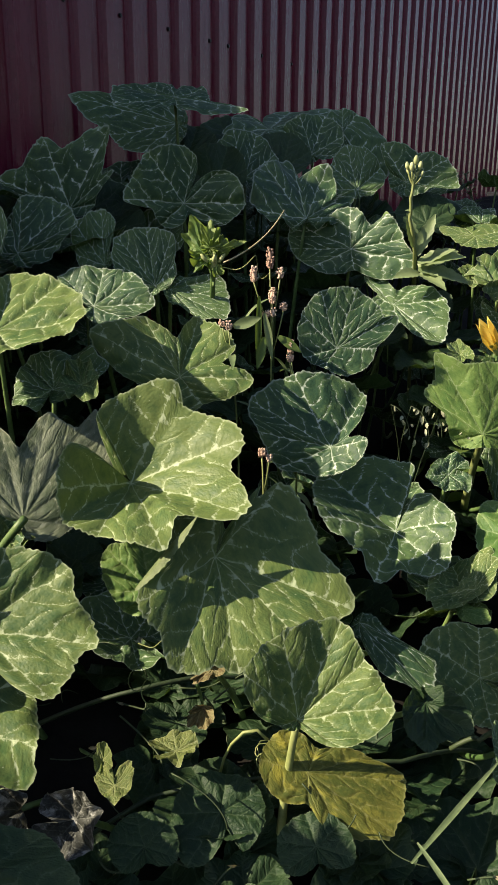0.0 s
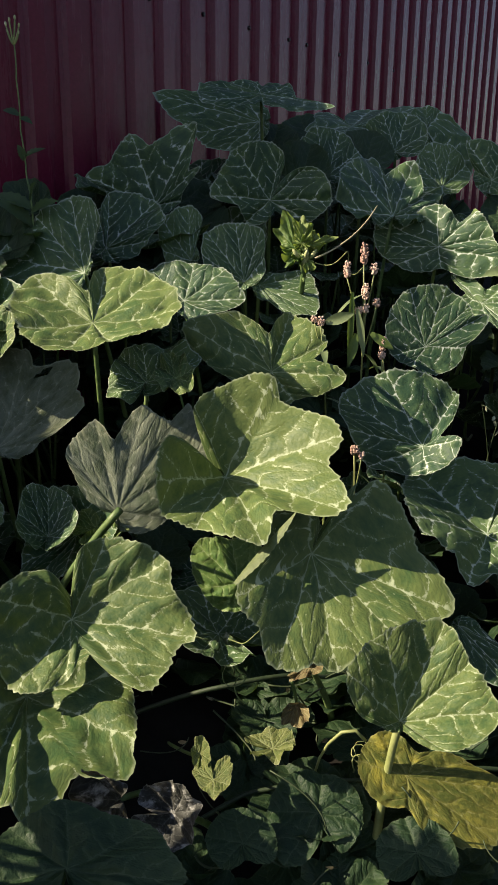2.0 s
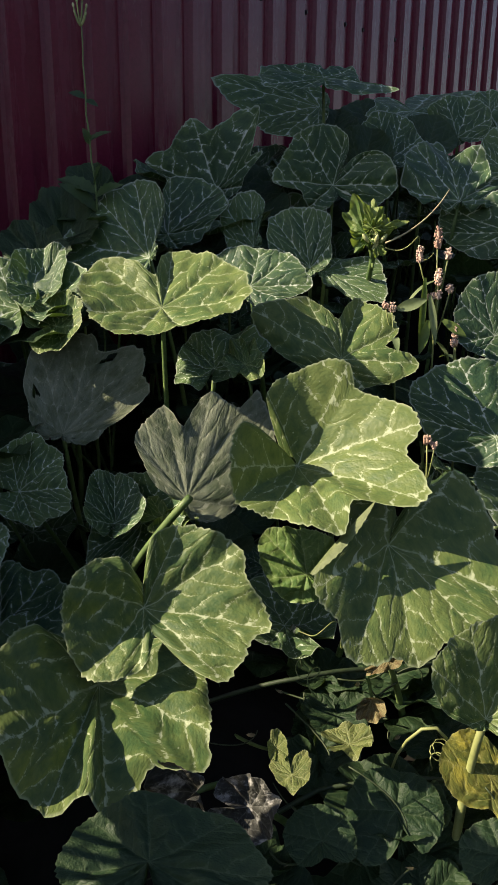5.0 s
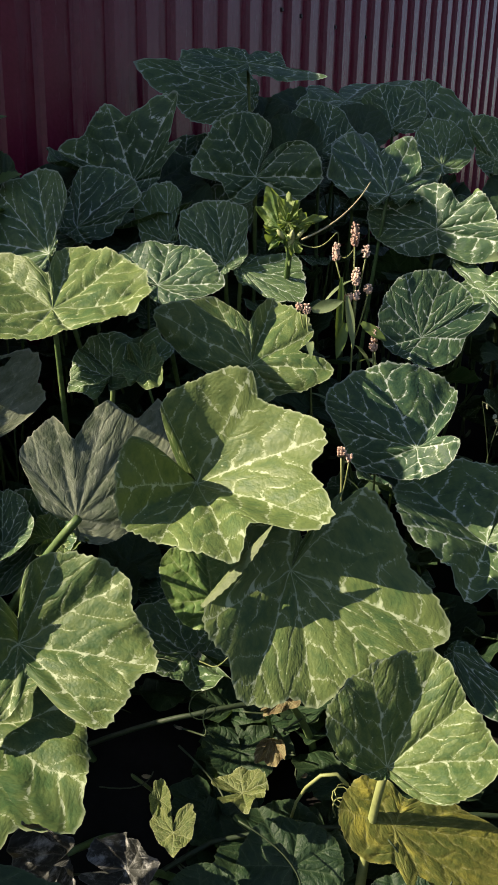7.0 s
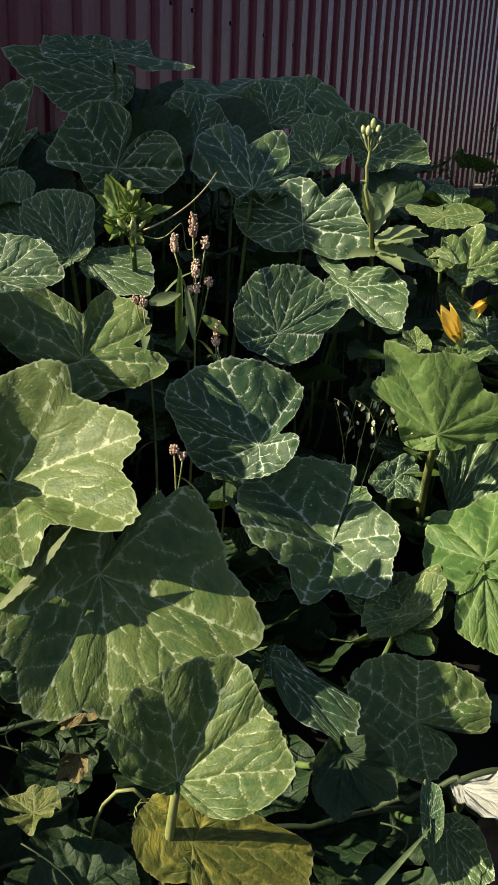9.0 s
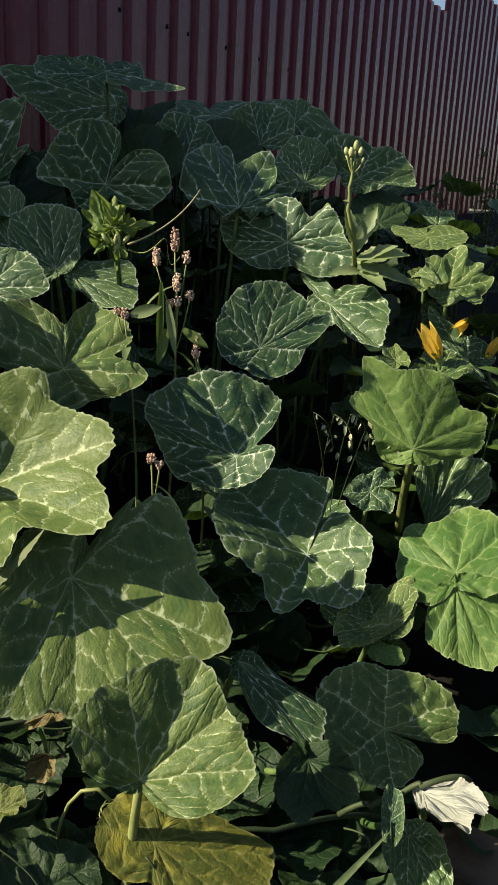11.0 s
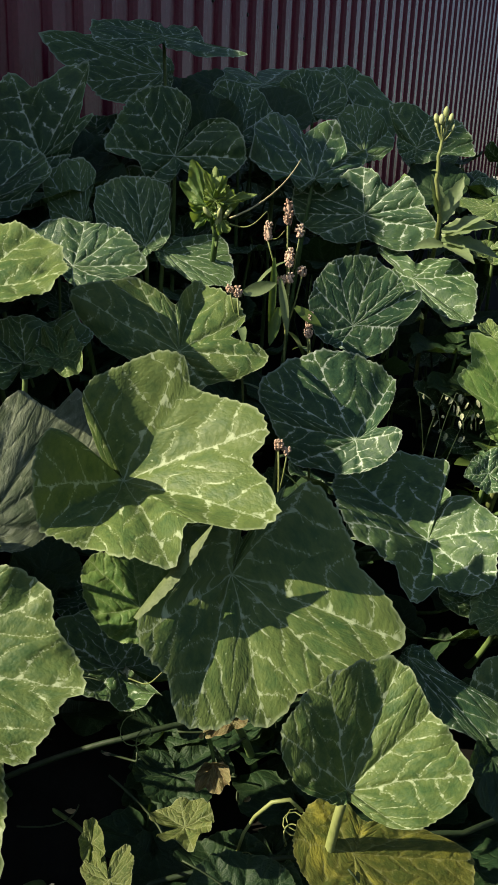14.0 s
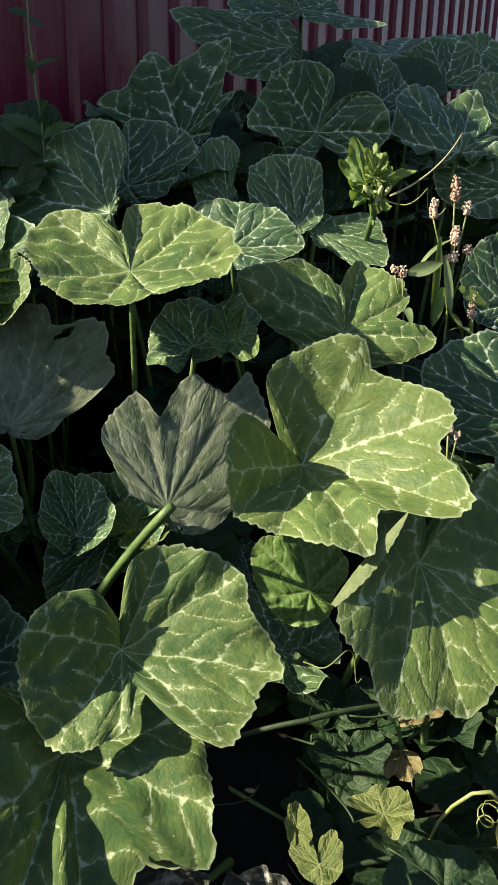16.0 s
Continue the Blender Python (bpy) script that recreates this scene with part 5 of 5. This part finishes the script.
sow_thistle((-0.71, 1.96, soil_height(-0.71, 1.96)), [(-0.71, 1.96, soil_height(-0.71, 1.96)), (-0.716, 1.953, 1.130), (-0.724, 1.952, 1.211), (-0.731, 1.952, 1.307), (-0.733, 1.952, 1.413), (-0.734, 1.952, 1.500)],
            [((-0.014, 0.0, 0.022), 0.012), ((-0.006, 0.0, 0.030), 0.012), ((0.006, 0.0, 0.034), 0.013), ((0.014, 0.0, 0.020), 0.011), ((0.012, 0.0, 0.006), 0.010), ((-0.012, 0.0, 0.010), 0.010)],
            [((-0.733, 1.952, 1.340), (-0.9, -0.2, 0.5), 0.036, 0.012), ((-0.731, 1.952, 1.335), (0.9, -0.1, -0.2), 0.030, 0.009), ((-0.728, 1.952, 1.250), (0.8, -0.2, 0.5), 0.055, 0.010), ((-0.727, 1.952, 1.245), (-0.1, -0.4, 0.8), 0.035, 0.010), ((-0.716, 1.95, 1.16), (0.2, -0.5, 0.7), 0.050, 0.016), ((-0.716, 1.95, 1.14), (-0.9, -0.2, 0.5), 0.090, 0.020), ((-0.716, 1.95, 1.13), (0.9, -0.3, 0.6), 0.070, 0.018), ((-0.716, 1.95, 1.10), (-0.6, -0.6, 0.8), 0.10, 0.022), ((-0.716, 1.95, 1.08), (-1.0, 0.0, 0.2), 0.13, 0.024), ((-0.714, 1.95, 1.06), (0.2, -0.8, 0.5), 0.09, 0.022)],
            "thin sow thistle with small faded flower heads against the fence", WEED_DARK, 0.0022)

tagged(new("grass_stalk", mesh_of("grass_stalk", *tube(bend((-0.060, 1.848, 1.045), (0.074, 1.924, 1.156), (0.012, 0.0, -0.010), 12), [0.0022 - 0.00009 * i for i in range(13)], 6), STRAW)), "pale dry grass stalk leaning across the squash shoot", "grass stalk")
tagged(new("dry_grass", mesh_of("dry_grass", *lance((0.225, 0.90, 0.33), (0.66, 0.62, 0.22), (0, -0.6, 1), 0.24, 0.0045, 0.05), WEED_PALE)), "narrow pale grass blade lying over the weeds", "grass", "grass blades")
tagged(new("dry_grass", mesh_of("dry_grass", *lance((0.232, 0.905, 0.36), (0.5, -0.85, -0.3), (0, -0.6, 1), 0.12, 0.004, 0.1), WEED_PALE)), "bent pale grass blade lying over the weeds", "grass", "grass blades")


def seed_spray(at, label):
    """A broken, bent-over grass head deep in a gap, with pale husks hanging from it."""
    at = Vector(at)
    w = thing("dry_grass", (at.x, at.y, soil_height(at.x, at.y)), label, "grass")
    rng = random.Random(5)
    low = w.location.copy()
    for n in range(4):
        top = at + Vector((-0.045 + 0.04 * n, rng.uniform(-0.02, 0.04), rng.uniform(-0.01, 0.02))) - low
        pts = bend((rng.uniform(-0.02, 0.02), 0.06, 0), top, (rng.uniform(-0.02, 0.02), 0.04, 0.02), 8)
        pts += bend(top, top + Vector((rng.uniform(0.02, 0.05), -0.03, -0.07)), (0.01, 0.0, 0.012), 6)[1:]
        stem = part("stem", mesh_of("stem", *tube(pts, [0.0011] * len(pts), 5), VINE), w)
        bits = []
        for q in range(8):
            p = pts[rng.randint(8, 14)] + Vector((rng.uniform(-0.012, 0.012), rng.uniform(-0.02, 0.01), rng.uniform(-0.008, 0.008)))
            way = Vector((rng.uniform(-0.5, 0.3), rng.uniform(-0.5, 0.2), rng.uniform(-1.0, -0.5)))
            bits.append(lance(p, way, (rng.uniform(-1, 0.4), -1, 0.5), rng.uniform(0.007, 0.022), rng.uniform(0.0022, 0.0042), 0.2, 0.12, 6, 0.3, 0.3))
        part("seed_head", mesh_join("seed_head", bits, SEED), stem)
    return w


seed_spray((0.372, 1.83, 0.715), "dry grass with pale hanging seed husks in a gap")


def sprig(at, height, count, size, mat, label, name="weed", group="low weeds under the squash"):
    """A small leafy weed: a bent stem with toothed leaves all round."""
    at = Vector(at)
    rng = random.Random(round(at.x * 7919 + at.y * 104729))
    w = thing(name, at, label, "weed", group)
    pts = bend((0, 0, 0), (rng.uniform(-0.05, 0.05), rng.uniform(-0.06, 0.02), height), (rng.uniform(-0.02, 0.02), 0, 0), 10)
    part("stem", mesh_of("stem", *tube(pts, [0.0022 - 0.0001 * i for i in range(11)], 6), STALK), w)
    for q in range(count):
        p = pts[3 + (q * 7) // max(1, count - 1)] if count > 1 else pts[-1]
        a = q * 2.4 + rng.uniform(-0.4, 0.4)
        s = size * rng.uniform(0.7, 1.2)
        part("leaf", mesh_of("leaf", *lance(p, (math.cos(a), math.sin(a), rng.uniform(0.0, 0.8)), (0, -0.2, 1), s, s * rng.uniform(0.26, 0.40), rng.uniform(0.1, 0.5), 0.05, 16, 0.2), mat), w)
    return w


weeds = random.Random(31)
for _ in range(20):
    y = weeds.uniform(0.72, 1.0)
    x = weeds.uniform(-0.55, 0.65)
    z = soil_height(x, y)
    sprig((x, y, z), weeds.uniform(0.05, 0.12), weeds.randint(5, 8), weeds.uniform(0.05, 0.09), WEED_DARK, "low leafy green weed growing on the soil")
for x, y, h in ((0.58, 2.15, 0.42), (0.68, 2.2, 0.4), (0.5, 2.05, 0.3), (0.75, 2.1, 0.42), (0.85, 2.3, 0.4)):
    sprig((x, y, soil_height(x, y)), h, 10, 0.075, WEED, "leafy green weed between the squash leaves", group="weeds beside the squash flowers")


def wormwood(at, label):
    """A feathery bush: many fine upright stems with thread leaves."""
    at = Vector(at)
    w = thing("wormwood_bush", at, label, "bush")
    rng = random.Random(17)
    for n in range(9):
        top = Vector((rng.uniform(-0.25, 0.25), rng.uniform(-0.2, 0.2), rng.uniform(0.35, 0.62)))
        pts = bend((rng.uniform(-0.08, 0.08), rng.uniform(-0.08, 0.08), 0), top, (0, 0, 0.04), 8)
        stem = part("stem", mesh_of("stem", *tube(pts, [0.004 - 0.0003 * i for i in range(9)], 5), STALK), w)
        bits = []
        for q in range(90):
            p = pts[rng.randint(2, 8)]
            a = rng.uniform(0, 6.28)
            bits.append(lance(p, (math.cos(a), math.sin(a), rng.uniform(-0.2, 0.9)), (0, 0, 1), rng.uniform(0.04, 0.09), 0.003, 0.3, 0.0, 3))
        part("foliage", mesh_join("foliage", bits, WEED_DARK), stem)


wormwood((1.30, 4.35, soil_height(1.3, 4.35)), "dark feathery bush at the foot of the fence")
wormwood((1.75, 4.75, soil_height(1.75, 4.75)), "second dark feathery bush at the foot of the fence")


def board(at, label):
    """A rotten board end with a worn, uneven surface."""
    at = Vector(at)
    verts, faces = [], []
    n, w = 14, 5
    for side in (0, 1):
        for i in range(n):
            for j in range(w):
                x = 0.03 * i
                y = (j - 2) * 0.022
                z = (0.016 if side == 0 else -0.016) + 0.006 * noise.noise(Vector((x * 30, y * 40, side * 9)))
                verts.append((x, y + 0.006 * noise.noise(Vector((x * 20, j, 4))), z))
    for side in (0, 1):
        o = side * n * w
        for i in range(n - 1):
            for j in range(w - 1):
                q = (o + i * w + j, o + i * w + j + 1, o + (i + 1) * w + j + 1, o + (i + 1) * w + j)
                faces.append(q if side else q[::-1])
    o = n * w
    for i in range(n - 1):
        faces += [(i * w, (i + 1) * w, o + (i + 1) * w, o + i * w), (i * w + w - 1, o + i * w + w - 1, o + (i + 1) * w + w - 1, (i + 1) * w + w - 1)]
    for j in range(w - 1):
        faces += [(j, o + j, o + j + 1, j + 1), ((n - 1) * w + j, (n - 1) * w + j + 1, o + (n - 1) * w + j + 1, o + (n - 1) * w + j)]
    ob = tagged(new("board", mesh_of("board", verts, faces, WOOD)), label, "board")
    ob.matrix_world = Matrix.Translation(at) @ Euler((0.3, -0.10, -0.7)).to_matrix().to_4x4()


board((0.502, 1.210, 0.226), "rotten brown board end lying under the squash leaves")

def dead_stems(count, label):
    """Thin broken stems with a few pale scraps, criss-cross over the soil."""
    rng = random.Random(77)
    bits, scraps = [], []
    for _ in range(count):
        x, y = rng.uniform(-0.55, 0.40), rng.uniform(0.92, 1.45)
        z = soil_height(x, y) + rng.uniform(0.02, 0.16)
        way = Vector((rng.uniform(-1, 1), rng.uniform(-0.6, 0.6), rng.uniform(-0.2, 0.7))) * rng.uniform(0.05, 0.11)
        path = bend((x, y, z), Vector((x, y, z)) + way, (rng.uniform(-0.02, 0.02), 0.0, rng.uniform(-0.02, 0.02)), 8)
        bits.append(tube(path, [rng.uniform(0.0009, 0.0022)] * 9, 5))
        if rng.random() < 0.4:
            scraps.append(lance(path[rng.randint(4, 8)], (rng.uniform(-1, 1), rng.uniform(-0.6, 0.2), rng.uniform(-0.8, 0.5)), (0.2, -1, 0.6), rng.uniform(0.010, 0.020), rng.uniform(0.002, 0.004), 0.4, 0.1, 7, 0.4, 0.2))
    stems = tagged(new("dead_stems", mesh_join("dead_stems", bits, VINE)), label, "dead stems", kind="stuff")
    part("leaf_scraps", mesh_join("leaf_scraps", scraps, BUFF), stems, kind="stuff")


dead_stems(50, "thin dark dead stems lying criss-cross on the soil")
for at, way, turns, size in (((0.02, 1.12, 0.30), (0.2, -0.4, 0.8), 3.0, 0.06), ((-0.06, 1.10, 0.24), (0.5, -0.2, 0.6), 2.0, 0.07), ((-0.16, 1.20, 0.36), (-0.3, -0.3, 0.6), 1.6, 0.08), ((-0.20, 1.34, 0.40), (0.6, -0.2, -0.1), 1.2, 0.09)):
    tendril(at, way, turns, size, near_plant(at[0], at[1]))

# ---- lower leaves of the same plants, mostly in the shade-darkened green ----
def canopy(x, y):
    return 0.30 + 0.42 * (y - 0.9) + 0.28 * max(0.0, y - 2.0)


LEAF_RINGS, LEAF_STEPS = 7, 64
low = random.Random(11)
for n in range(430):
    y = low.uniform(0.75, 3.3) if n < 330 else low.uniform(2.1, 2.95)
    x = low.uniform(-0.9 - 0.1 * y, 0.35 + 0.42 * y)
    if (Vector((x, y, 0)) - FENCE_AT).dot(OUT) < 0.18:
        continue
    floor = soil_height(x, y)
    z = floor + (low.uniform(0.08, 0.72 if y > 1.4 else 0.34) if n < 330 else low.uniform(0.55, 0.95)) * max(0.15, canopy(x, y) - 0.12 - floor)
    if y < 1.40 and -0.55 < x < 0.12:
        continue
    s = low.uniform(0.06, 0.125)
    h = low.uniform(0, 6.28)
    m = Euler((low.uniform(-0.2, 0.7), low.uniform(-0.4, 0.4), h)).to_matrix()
    leaf((x, y, z), m @ Vector((0, s, -0.02)), m @ Vector((-s, 0, 0.01)), m @ Vector((s, 0, 0.01)), m @ Vector((0, -s * 0.7, 0)), low.choice((LOW_SHADED, LOW_SHADED, LOW_SHADED, GREEN)) if y > 1.4 else LOW_SHADED, thick=0.004)
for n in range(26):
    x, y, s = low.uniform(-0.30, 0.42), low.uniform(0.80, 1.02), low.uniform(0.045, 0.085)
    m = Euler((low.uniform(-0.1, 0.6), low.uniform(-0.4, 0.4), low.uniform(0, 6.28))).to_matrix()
    leaf((x, y, soil_height(x, y) + low.uniform(0.02, 0.08)), m @ Vector((0, s, -0.02)), m @ Vector((-s, 0, 0.01)), m @ Vector((s, 0, 0.01)), m @ Vector((0, -s * 0.7, 0)), LOW_SHADED, lobe=0.14, thick=0.003)
# dark leaves laid over sunlit soil so that the gap looks shaded
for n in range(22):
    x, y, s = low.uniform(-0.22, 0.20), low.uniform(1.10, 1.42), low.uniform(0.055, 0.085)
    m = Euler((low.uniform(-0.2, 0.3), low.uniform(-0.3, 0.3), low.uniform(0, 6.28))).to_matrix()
    leaf((x, y, soil_height(x, y) + low.uniform(0.02, 0.05)), m @ Vector((0, s, -0.01)), m @ Vector((-s, 0, 0.01)), m @ Vector((s, 0, 0.01)), m @ Vector((0, -s * 0.7, 0)), LOW_SHADED, lobe=0.14, thick=0.003)
for n in range(250):
    s = low.uniform(-1.9, 3.4)
    spot = FENCE_AT + ALONG * s + OUT * low.uniform(0.14, 0.55)
    top = 0.95 + 0.33 * min(1.0, max(0.0, (s + 1.2) / 0.7)) - 0.16 * max(0.0, s - 0.5)
    z = soil_height(spot.x, spot.y) + (top - soil_height(spot.x, spot.y)) * low.uniform(0.45, 0.97)
    s = low.uniform(0.09, 0.14)
    m = Euler((low.uniform(0.2, 1.0), low.uniform(-0.4, 0.4), low.uniform(-1.0, 1.0))).to_matrix()
    leaf((spot.x, spot.y, z), m @ Vector((0, s, -0.02)), m @ Vector((-s, 0, 0.01)), m @ Vector((s, 0, 0.01)), m @ Vector((0, -s * 0.7, 0)), low.choice((LOW_SHADED, LOW_SHADED, LOW_SHADED, GREEN)), thick=0.004)
